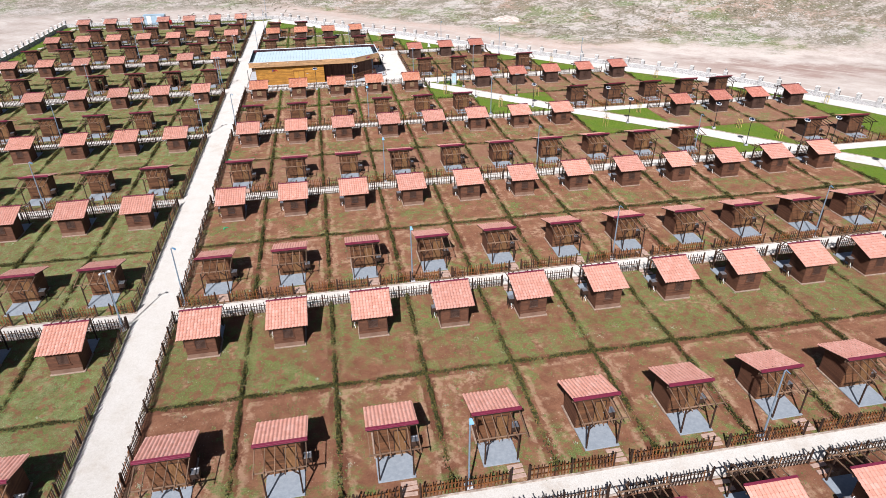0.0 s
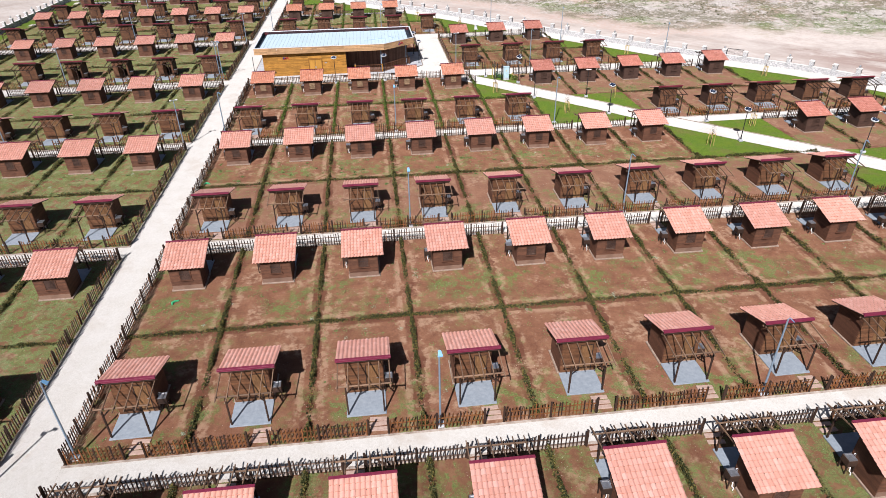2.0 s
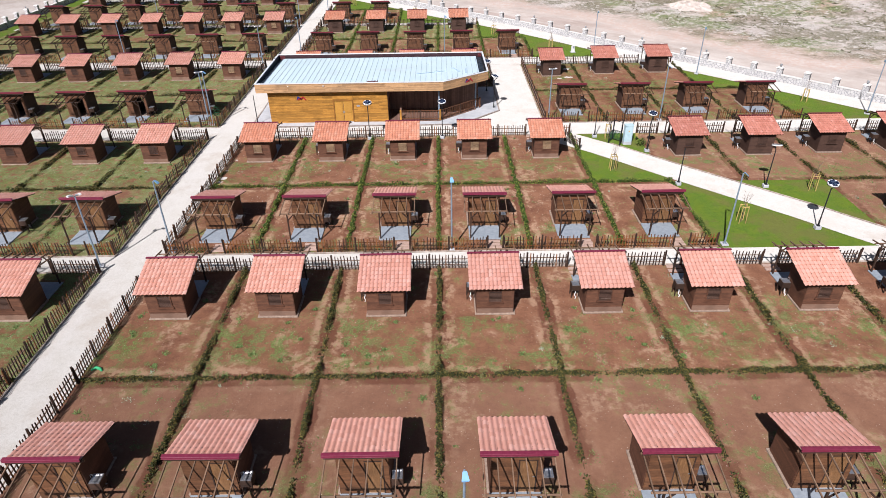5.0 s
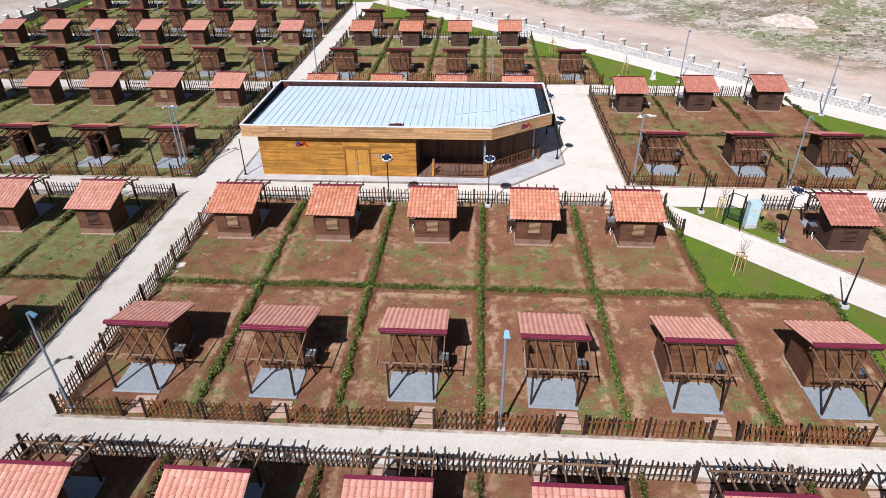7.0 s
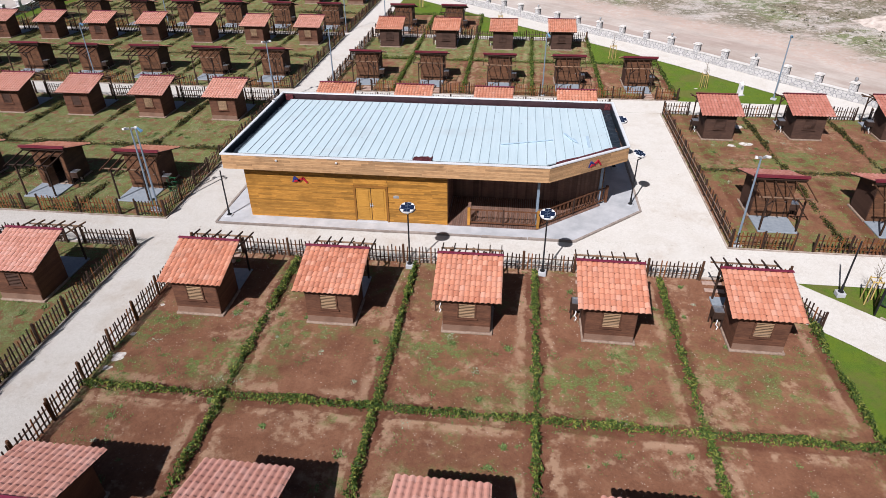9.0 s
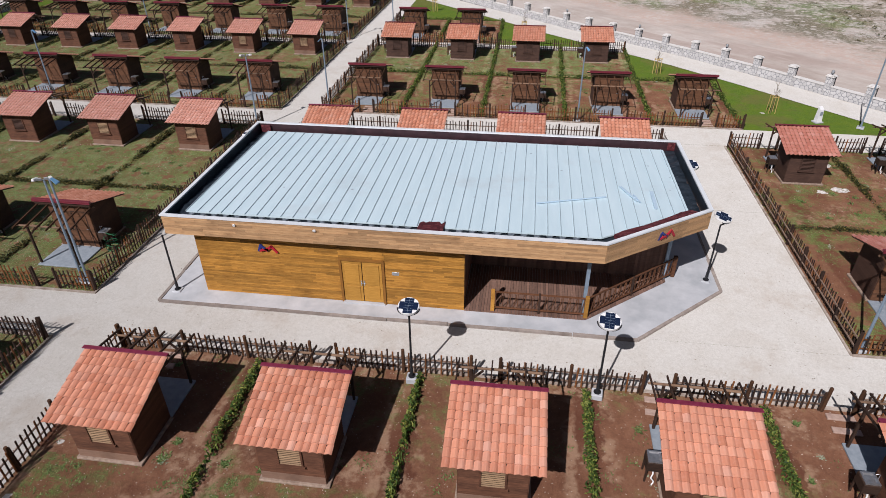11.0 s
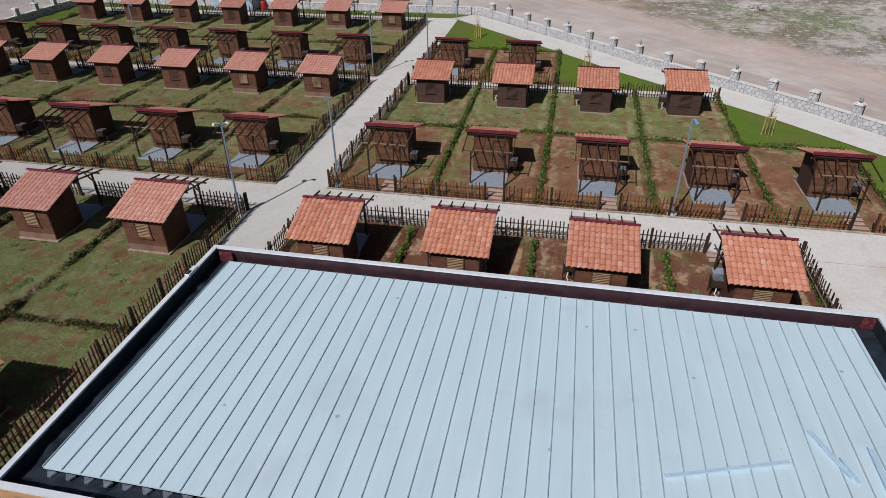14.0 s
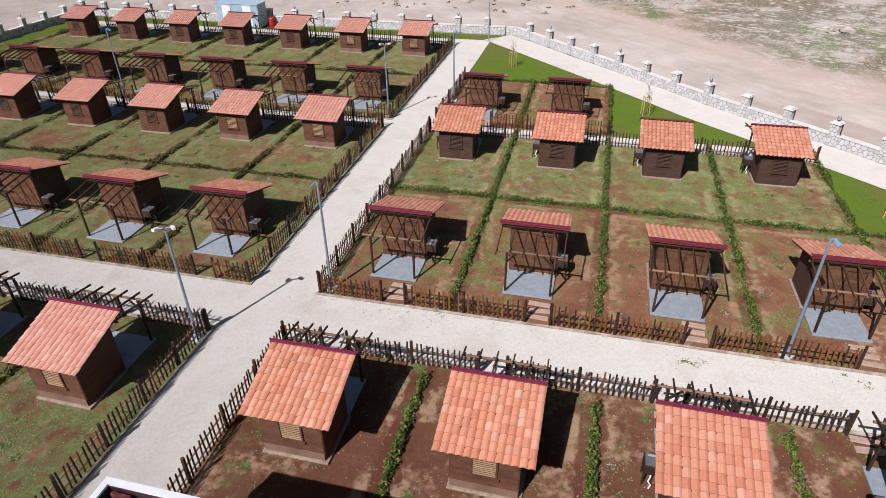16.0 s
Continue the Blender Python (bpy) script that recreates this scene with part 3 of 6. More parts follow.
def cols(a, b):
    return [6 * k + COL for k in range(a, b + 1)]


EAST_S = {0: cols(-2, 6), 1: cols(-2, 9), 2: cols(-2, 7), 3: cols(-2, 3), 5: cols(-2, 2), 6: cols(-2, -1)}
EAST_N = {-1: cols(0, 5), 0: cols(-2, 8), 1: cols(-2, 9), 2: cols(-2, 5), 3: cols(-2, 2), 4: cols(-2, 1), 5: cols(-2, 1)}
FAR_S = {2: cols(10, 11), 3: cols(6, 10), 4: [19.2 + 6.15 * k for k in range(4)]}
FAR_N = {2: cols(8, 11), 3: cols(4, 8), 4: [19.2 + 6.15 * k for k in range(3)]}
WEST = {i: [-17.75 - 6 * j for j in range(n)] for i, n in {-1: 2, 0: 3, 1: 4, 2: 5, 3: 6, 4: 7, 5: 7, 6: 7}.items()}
BOUND = [(-60.8, -60.0), (-60.8, 144.3), (-9.6, 144.3), (1.7, 132.5), (7.5, 126.4), (13.8, 120.6), (18.0, 116.6), (22.8, 111.4), (28.9, 104.3), (35.6, 97.0), (40.6, 91.7), (45.2, 86.8), (50.3, 81.2), (57.5, 74.7), (63.0, 69.9), (65.6, 67.0), (71.0, 60.2), (76.3, 52.2), (80.6, 45.8), (90.0, 28.0), (104.0, -4.0)]
DIAGONAL = [(16.6, 73.3), (20.2, 70.1), (25.2, 65.0), (28.5, 61.8), (31.8, 58.6), (34.1, 56.1), (37.9, 52.2), (40.4, 49.9), (43.1, 47.3), (45.9, 44.7), (49.8, 41.1), (53.0, 37.6), (61.4, 29.3), (64.8, 25.9), (72.0, 18.0), (92.0, -6.0)]

# ---- ground ----


def land_height(x, y):
    d1 = 0.75 * x + 0.66 * y - 104
    d2 = max(y - 150, -60 - x - 6)
    rise = 0.0
    if d1 > 14:
        t = min((d1 - 14) / 120, 1)
        rise = max(rise, 20 * t * t * (3 - 2 * t))
    if d2 > 8:
        t = min((d2 - 8) / 160, 1)
        rise = max(rise, 14 * t * t * (3 - 2 * t))
    rough = max(0.0, min((max(d1, d2) - 4) / 40, 1))
    n = noise.fractal(Vector((x * 0.045, y * 0.045, 3.1)), 0.9, 2.1, 5)
    m = noise.fractal(Vector((x * 0.2, y * 0.2, 7.7)), 0.8, 2.1, 4)
    return -0.03 + rise + rough * (0.9 * n + 0.28 * m + 0.4) * (1 if rise > 0.2 else 0.4)


def ground():
    xs = np.concatenate([np.linspace(-1500, -220, 9), np.linspace(-200, 330, 213), np.linspace(350, 1600, 9)])
    ys = np.concatenate([np.linspace(-1500, -140, 8), np.linspace(-120, 440, 225), np.linspace(460, 1800, 9)])
    v = [(x, y, land_height(x, y)) for y in ys for x in xs]
    w = len(xs)
    f = [(j * w + i, j * w + i + 1, (j + 1) * w + i + 1, (j + 1) * w + i) for j in range(len(ys) - 1) for i in range(w - 1)]
    me = Build().add(v, f).mesh("ground", LAND)
    for p in me.polygons:
        p.use_smooth = True
    thing("ground", "pale sandy open land rising to a rocky scrub slope", "ground", kind="structure", data=me)


ground()
inner = [(-60.3, -60.0), (-60.3, 143.9), (-9.8, 143.9)] + [(x - 0.3, y - 0.3) for x, y in BOUND[3:]]
sheet("lawn", [inner], 0.0, LAWN, "short green lawn between plots and walkways")

WEST_SOIL = [rect(-58.0, ROAD_W - 0.1, (KERB_Y[i] if i in KERB_Y else -40), FENCE_Y[i]) for i in range(-1, 7)]
EAST_SOIL = [rect(ROAD_E, 40, -40, FENCE_Y[-1])]
for i in (0, 1, 2, 3, 5, 6):
    EAST_SOIL.append(rect(ROAD_E, EAST_S[i][-1] + 2.95, KERB_Y[i], HEDGE_Y[i]))
    if i in EAST_N:
        EAST_SOIL.append(rect(ROAD_E, EAST_N[i][-1] + 2.95, HEDGE_Y[i], FENCE_Y[i]))
EAST_SOIL.append(rect(ROAD_E, 12.1, 87.4, FENCE_Y[4]))
for i, xs in FAR_S.items():
    EAST_SOIL.append(rect(xs[0] - 3.05, xs[-1] + 3.0, KERB_Y[i], HEDGE_Y[i]))
for i, xs in FAR_N.items():
    EAST_SOIL.append(rect(xs[0] - 3.05, xs[-1] + 3.0, HEDGE_Y[i], FENCE_Y[i]))


def lay(poly, material, label):
    sheet("plot_soil", [poly], 0.012, material, label)


BARE, WEEDY, GRASSY = "reddish brown garden soil with few weeds", "brown garden soil with patches of weeds", "brown garden soil half covered by green weeds"
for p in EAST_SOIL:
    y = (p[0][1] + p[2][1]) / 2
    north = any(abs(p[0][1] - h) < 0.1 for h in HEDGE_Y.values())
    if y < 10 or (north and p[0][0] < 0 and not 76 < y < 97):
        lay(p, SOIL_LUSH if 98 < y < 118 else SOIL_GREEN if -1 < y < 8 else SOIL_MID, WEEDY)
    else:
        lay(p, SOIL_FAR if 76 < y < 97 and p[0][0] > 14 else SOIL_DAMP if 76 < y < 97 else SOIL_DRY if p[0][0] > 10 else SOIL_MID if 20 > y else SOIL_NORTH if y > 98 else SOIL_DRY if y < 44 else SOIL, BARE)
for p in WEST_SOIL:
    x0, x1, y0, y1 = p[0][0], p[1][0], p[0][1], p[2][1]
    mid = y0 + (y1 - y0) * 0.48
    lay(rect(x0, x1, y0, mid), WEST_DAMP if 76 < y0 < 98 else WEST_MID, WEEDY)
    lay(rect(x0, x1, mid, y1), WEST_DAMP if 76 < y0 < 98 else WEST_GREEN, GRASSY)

BANDS = [(FENCE_Y[i] + 0.05, KERB_Y[i + 1]) for i in range(-1, 6)]
END_X = [98.0, 88.0, 81.0, 70.5, 55.5, 33.0, 13.2]
sheet("road", [rect(ROAD_W, ROAD_E, -80, 141.6)], 0.03, PATH_M, "pale compacted gravel road between the fenced plots")
for (a, b), e in zip(BANDS, END_X):
    sheet("path", [rect(ROAD_E, e, a, b), rect(-58.5, ROAD_W, a, b)], 0.026, PATH_M, "narrow pale gravel path between picket fences")
sheet("pavement", [rect(ROAD_E + 0.02, 16.1, BANDS[4][1] + 0.01, 87.4), rect(12.15, 16.1, 87.41, BANDS[5][0] - 0.01), rect(-58.5, ROAD_W - 0.02, 139.6, 141.6)], 0.022, PATH_M, "wide pale forecourt round the clubhouse")
sheet("walkway", ribbon(DIAGONAL, 2.8), 0.034, PATH_M, "winding pale walkway crossing the lawns")
EDGE = [(x - 1.36, y - 1.2) for x, y in BOUND[2:]]
EDGE[0] = (-11.3, 142.9)
sheet("walkway_border", ribbon(EDGE, 3.2), 0.038, PATH_M, "pale concrete walkway along the boundary wall")


def kerbs():
    k = thing("kerb", "brown concrete kerb stones edging paths and plots", "kerb", kind="structure")
    runs = []
    for i, y in KERB_Y.items():
        e = (EAST_S[i][-1] if i in EAST_S else 38.0) + 2.9
        runs.append(((16.1 if i == 4 else ROAD_E) - 0.02, y, e, y))
        if i in FAR_S and i != 4:
            runs.append((FAR_S[i][0] - 3, y, FAR_S[i][-1] + 3, y))
        runs.append((-58, y, ROAD_W, y))
        runs.append((ROAD_W - 0.05, y, ROAD_W - 0.05, FENCE_Y[i]))
    for i in (-1, 0, 1, 2, 3, 4, 5):
        runs.append((-58, FENCE_Y[i], ROAD_W, FENCE_Y[i]))
        e = EAST_N[i][-1] + 2.9
        runs.append((ROAD_E, FENCE_Y[i], e, FENCE_Y[i]))
    runs += [(16.05, KERB_Y[4], 16.05, FENCE_Y[4]), (12.1, 87.4, 12.1, FENCE_Y[4])]
    for quad in ribbon(DIAGONAL, 2.92)[1:]:
        (bx, by), (dx, dy), (cx, cy), (ax, ay) = quad
        runs.append((ax, ay, cx, cy))
    b = Build()
    rng = random.Random(4)
    for x0, y0, x1, y1 in runs:
        n = max(1, round(math.hypot(x1 - x0, y1 - y0) / 2.0))
        for j in range(n):
            s, t = j / n, (j + 1) / n - 0.012 / max(0.1, math.hypot(x1 - x0, y1 - y0))
            p, q = Vector((x0 + (x1 - x0) * s, y0 + (y1 - y0) * s, 0.045)), Vector((x0 + (x1 - x0) * t, y0 + (y1 - y0) * t, 0.045))
            b.bar(p, q, 0.10 + rng.uniform(-0.02, 0.01), 0.10 + rng.uniform(-0.025, 0.012))
    part("kerb_stone", b, KERB, k)["kind"] = "stuff"


kerbs()

# ---- garden hut ----
SLOPE = (2.62 - 1.90) / (3.94 - 1.50)
FRONT_Y = 1.76


def roof_z(y):
    return 2.62 - (y - 1.5) * SLOPE


def tile_mesh():
    """One curved clay tile, its lower end at the origin, running up along -y."""
    b = Build()
    vs, n, w, l = [], 6, 0.226, 0.315
    for y, lift in ((0.0, 0.041), (-l, 0.005)):
        for k in range(n):
            u = k / (n - 1)
            vs.append((w * (u - 0.5) * (1.0 if y == 0 else 0.97), y, lift + 0.050 * math.sin(math.pi * min(u * 1.25, 1.0)) - (0.012 if u > 0.8 else 0)))
    for k in range(n):
        x, y, z = vs[k]
        vs.append((x, y + 0.004, z - 0.022))
    fs = [(k, k + 1, n + k + 1, n + k) for k in range(n - 1)] + [(2 * n + k, 2 * n + k + 1, k + 1, k) for k in range(n - 1)]
    return b.add(vs, fs)


TILE_ONE = tile_mesh()


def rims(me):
    """Colours each tile's lower edge darker, for soiling and the shade line under it."""
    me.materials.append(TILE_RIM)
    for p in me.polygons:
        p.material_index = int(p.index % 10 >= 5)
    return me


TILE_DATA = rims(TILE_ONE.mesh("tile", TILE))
TILE_COLS, TILE_ROWS = 13, 9


def tile_spots():
    ang = math.atan(SLOPE)
    run = math.hypot(2.48, 0.73)
    rng = random.Random(8)
    for r in range(TILE_ROWS):
        s = run - r * run / TILE_ROWS
        y, z = 1.5 + s * math.cos(ang), 2.62 - s * math.sin(ang)
        for c in range(TILE_COLS):
            x = -1.45 + (c + 0.5) * 2.9 / TILE_COLS
            yield pose(x, y, z + rng.uniform(-0.003, 0.003), -math.degrees(ang) + rng.uniform(-0.6, 0.6), 0, rng.uniform(-1.2, 1.2))


def siding(xs, zs, gap, top, place):
    """One wall of lapped boards as a single thick sheet. xs: breaks along the wall; zs: (bottom, top); gap: the open
    cell (a, b, za, zb) or None; top(x): the wall's upper limit; place(x, z, out): the point in the hut."""
    bm = bmesh.new()
    n = round((zs[1] - zs[0]) / 0.125)
    rows = []
    for k in range(n):
        lo = zs[0] + (zs[1] - zs[0]) * k / n
        rows += [(lo, 0.014), (lo + (zs[1] - zs[0]) / n - 0.004, 0.0)]
    grid = {}
    for i, (z, out) in enumerate(rows):
        for j, x in enumerate(xs):
            grid[i, j] = bm.verts.new(place(x, min(z, top(x)), out))
    for i in range(len(rows) - 1):
        for j in range(len(xs) - 1):
            x0, x1, z0, z1 = xs[j], xs[j + 1], rows[i][0], rows[i + 1][0]
            if gap and x0 >= gap[0] - 1e-4 and x1 <= gap[1] + 1e-4 and z0 >= gap[2] - 0.02 and z1 <= gap[3] + 0.02:
                continue
            if z0 >= max(top(x0), top(x1)) - 1e-4:
                continue
            bm.faces.new((grid[i, j], grid[i, j + 1], grid[i + 1, j + 1], grid[i + 1, j]))
    bmesh.ops.delete(bm, geom=[v for v in bm.verts if not v.link_faces], context="VERTS")
    bmesh.ops.recalc_face_normals(bm, faces=bm.faces[:])
    bmesh.ops.solidify(bm, geom=bm.faces[:], thickness=0.03)
    b = Build()
    bm.verts.index_update()
    b.add([v.co.copy() for v in bm.verts], [[v.index for v in f.verts] for f in bm.faces])
    bm.free()
    return b


def hut(detail, label, dark=False, ajar=False, bright=False, red=False, faded=False):
    """A small plank garden hut with a tiled lean-to roof, a pergola in front and a sink at its side.
    detail: tiled (each tile a piece), near, or far (fewer parts)."""
    h = thing("garden_hut", label, "garden hut", "garden huts")
    far = detail == "far"
    part("floor_slab", Build().box(-1.05, 1.05, 0, 1.76, 0, 0.075, bevel=0.012), SLAB, h, "smooth grey concrete slab")
    part("plinth", Build().box(-1.13, 1.1, 1.761, 3.75, 0, 0.09, bevel=0.015), PLINTH, h)
    front = siding((-1.0, 0.05, 0.8, 1.0), (0.1, 2.475), (0.05, 0.8, 0.1, 1.975), lambda x: 9, lambda x, z, o: (x, FRONT_Y + 0.015 - o, z))
    back = siding((-1.0, -0.36, 0.36, 1.0), (0.1, 1.975), (-0.36, 0.36, 0.85, 1.6), lambda x: 9, lambda x, z, o: (x, 3.64 + o, z))
    ys = [FRONT_Y + 0.02 + (3.61 - FRONT_Y) * k / 6 for k in range(7)]
    left = siding(ys, (0.1, 2.6), None, lambda y: roof_z(y) - 0.052, lambda y, z, o: (-0.99 - o, y, z))
    right = siding(ys, (0.1, 2.6), None, lambda y: roof_z(y) - 0.052, lambda y, z, o: (0.99 + o, y, z))
    wall_m, front_m = (PLANK_DARK, FRONT_DARK) if dark else (PLANK, FRONT)
    part("wall", front, front_m, h, "warm brown plank front wall")
    if far:
        back.add(left.v, left.f).add(right.v, right.f)
    for o in (back,) if far else (back, left, right):
        part("wall", o, wall_m, h)
    if not (far or dark):
        part("base_board", Build().box(-1.012, 1.012, 3.655, 3.668, 0.101, 0.40), FADED, h, "faded lower board")
    deck = Build()
    for x0, x1, y0, y1, d in ((-1.44, 1.44, 1.49, 3.92, 0.05),):
        deck.add([(x0, y0, roof_z(y0) - d), (x1, y0, roof_z(y0) - d), (x1, y1, roof_z(y1) - d), (x0, y1, roof_z(y1) - d), (x0, y0, roof_z(y0)), (x1, y0, roof_z(y0)), (x1, y1, roof_z(y1)), (x0, y1, roof_z(y1))],
                 ((3, 2, 1, 0), (4, 5, 6, 7), (0, 1, 5, 4), (1, 2, 6, 5), (2, 3, 7, 6), (3, 0, 4, 7)))
    deck.box(-1.40, 1.40, 1.495, 1.575, 2.44, 2.552, bevel=0.008)
    roof = part("roof", deck, BEAM, h, "lean-to roof of timber boards")
    if detail == "tiled":
        for m in tile_spots():
            t = part("tile", TILE_DATA, TILE, roof)
            t.matrix_basis = m
    else:
        b = Build()
        for m in tile_spots():
            b.add([m @ Vector(v) for v in TILE_ONE.v], TILE_ONE.f)
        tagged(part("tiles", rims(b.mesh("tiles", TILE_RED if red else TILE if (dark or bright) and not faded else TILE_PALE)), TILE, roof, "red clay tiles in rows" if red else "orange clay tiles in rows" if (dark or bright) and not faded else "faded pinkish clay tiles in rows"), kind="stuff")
    b = Build().box(-1.47, 1.47, 1.44, 1.488, 2.60, 2.708, bevel=0.008)
    b.box(-1.47, 1.47, 1.43, 1.60, 2.709, 2.728, bevel=0.006).box(-1.472, 1.472, 1.422, 1.439, 2.60, 2.62, bevel=0.004)
    part("fascia", b, MAROON if dark else CRIMSON, h, "dark maroon metal edge trim" if dark else "crimson sheet metal edge trim")
    # pergola
    def rafters():
        for k in range(6):
            x = -1.36 + 2.72 * k / 5
            yield Build().bar((x, FRONT_Y, 2.40), (x, -0.2, 2.105), 0.045, 0.068)
    posts = [Build().box(x - 0.042, x + 0.042, 0.12, 0.204, 0.076, 2.02, bevel=0.008) for x in (-0.95, 0.95)]
    braces = [Build().bar((x, 0.17, 1.55), (x - s * 0.4, 0.17, 1.99), 0.05, 0.07) for x, s in ((-0.95, -1), (0.95, 1))]
    beam = Build().tube([(-1.44, 0.16, 2.065), (-0.4, 0.155, 2.07), (1.44, 0.16, 2.065)], [0.05, 0.046, 0.043], 8)
    ledger = Build().box(-1.42, 1.42, FRONT_Y - 0.075, FRONT_Y - 0.015, 2.28, 2.345)
    if far:
        b, t = Build(), Build()
        for o in (*posts, *braces):
            b.add(o.v, o.f)
        for o in (*rafters(), beam, ledger):
            t.add(o.v, o.f)
        tagged(part("pergola", b, BEAM, h, "open pergola of dark posts"), kind="stuff")
        tagged(part("pergola_top", t, BEAM if dark else RAFTER, h, "weathered pergola rafters"), kind="stuff")
    else:
        for o in rafters():
            part("rafter", o, POST_WOOD if dark else BEAM if detail == "tiled" or bright else RAFTER, h)
        for o in posts:
            part("post", o, BEAM, h)
        for o in braces:
            part("brace", o, BEAM, h)
        part("ledger", ledger, RAFTER, h)
        part("front_beam", beam, RAFTER, h)
    # door, shutter
    swing = Matrix.Translation((0.10, FRONT_Y, 0)) @ Matrix.Rotation(radians(-112 if ajar else 0), 4, "Z") @ Matrix.Translation((-0.10, -1.60, 0))
    b = Build().box(0.10, 0.75, 1.60, 1.63, 0.12, 1.98, swing)
    for z0, z1 in ((0.25, 0.95), (1.1, 1.85)):
        b.box(0.2, 0.65, 1.585, 1.6, z0, z1, swing, bevel=0.006)
    y0, y1 = FRONT_Y - 0.03, FRONT_Y + 0.06
    rim = Build().box(0.05, 0.1, y0, y1, 0.1, 2.03).box(0.75, 0.8, y0, y1, 0.1, 2.03).box(0.1, 0.75, y0, y1, 1.98, 2.03)
    if far and not ajar:
        b.add(rim.v, rim.f)
    else:
        part("door_frame", rim, BEAM, h)
    door = part("door", b, DOOR_PLANK if not dark else front_m, h, "brown plank door standing open" if ajar else "brown panelled plank door")
    if not far:
        part("door_handle", Build().bar(swing @ Vector((0.63, 1.56, 1.05)), swing @ Vector((0.72, 1.56, 1.05)), 0.02, 0.02).bar(swing @ Vector((0.7, 1.6, 1.05)), swing @ Vector((0.7, 1.55, 1.05)), 0.02, 0.02), GALV, door)
    frame_, slats = Build(), Build()
    frame_.box(-0.40, -0.34, 3.62, 3.69, 0.80, 1.63).box(0.34, 0.40, 3.62, 3.69, 0.80, 1.63).box(-0.34, 0.34, 3.62, 3.69, 1.58, 1.63).box(-0.45, 0.45, 3.62, 3.73, 0.77, 0.82)
    for k in range(9):
        z = 0.87 + k * 0.081
        slats.box(-0.34, 0.34, -0.005, 0.005, -0.021, 0.021, pose(0, 3.66, z, 18, 0, 0))
    sh = part("shutter", frame_, wall_m, h)
    tagged(part("slats", slats, LOUVRE if not dark and (detail == "tiled" or bright) else PLANK_DARK, sh, "wooden louvre slats"), kind="stuff")
    # sink stand at the side
    b = Build().box(1.05, 1.52, 1.77, 2.28, 0.50, 0.86, bevel=0.012)
    for x in (1.06, 1.46):
        for y in (1.78, 2.22):
            b.box(x, x + 0.05, y, y + 0.05, 0, 0.51)
    sink = part("sink_stand", b, BEAM, h, "dark timber sink stand")
    b = Build()
    ring_ = [[(1.08, 1.80), (1.49, 1.80), (1.49, 2.25), (1.08, 2.25)], [(1.12, 1.85), (1.45, 1.85), (1.45, 2.20), (1.12, 2.20)], [(1.16, 1.9), (1.41, 1.9), (1.41, 2.15), (1.16, 2.15)]]
    vs = [(x, y, z) for r, z in ((0, 0.862), (0, 0.90), (1, 0.90), (2, 0.868)) for x, y in ring_[r]]
    b.add(vs, [(4 * r + k, 4 * r + (k + 1) % 4, 4 * r + 4 + (k + 1) % 4, 4 * r + 4 + k) for r in range(3) for k in range(4)] + [(12, 13, 14, 15)])
    part("basin", b, SINK, sink, "shiny steel basin")
    if not far:
        part("tap", Build().tube([(1.08, 2.03, 0.88), (1.08, 2.03, 1.08), (1.13, 2.03, 1.11), (1.2, 2.03, 1.07)], 0.013, 6), SINK, sink)
    part("drain_pipe", Build().tube([(1.28, 2.15, 0.52), (1.28, 2.24, 0.36), (1.33, 2.3, 0.24), (1.24, 2.34, 0.14), (1.3, 2.4, 0.05)], 0.024, 6), WHITE, sink)
    return h


HUT_LABEL = "brown plank garden hut with orange clay tile roof and pergola"
DARK_LABEL = "dark stained plank garden hut with orange clay tile roof"
NEAR_HUT, FAR_HUT, TILED_HUT = hut("near", HUT_LABEL), hut("far", HUT_LABEL), hut("tiled", HUT_LABEL)
NEAR_DARK, FAR_DARK = hut("near", DARK_LABEL, True), hut("far", DARK_LABEL, True)
BRIGHT_HUT = hut("near", HUT_LABEL, bright=True)
WEST_HUT = hut("near", "brown plank garden hut with faded clay tile roof and pale louvres", bright=True, faded=True)
RED_LABEL = "dark stained plank garden hut with red clay tile roof"
NEAR_RED, FAR_RED = hut("near", RED_LABEL, True, red=True), hut("far", RED_LABEL, True, red=True)
OPEN_DARK = hut("far", "dark stained plank garden hut with its door open", True, True)
USED = set()


def put_hut(kind, x, y, flip, rng):
    m = pose(x + rng.uniform(-0.06, 0.06), y + rng.uniform(-0.06, 0.06), 0.012, 0, 0, (180 if flip else 0) + rng.uniform(-0.7, 0.7))
    if kind not in USED:
        USED.add(kind)
        kind.matrix_basis = m
    else:
        copy_thing(kind, m)


FAR_SHIFT = {2: ((0.0, 0.0), (0.5, 0.6), (0.6, 0.8), (0.9, 1.0)), 3: ((0.0, 0.0), (0.0, 0.0), (0.05, 0.2), (0.1, 0.5), (0.3, 0.9)), 4: ((-0.1, -0.28), (-0.05, 0.26), (0.05, 0.6))}


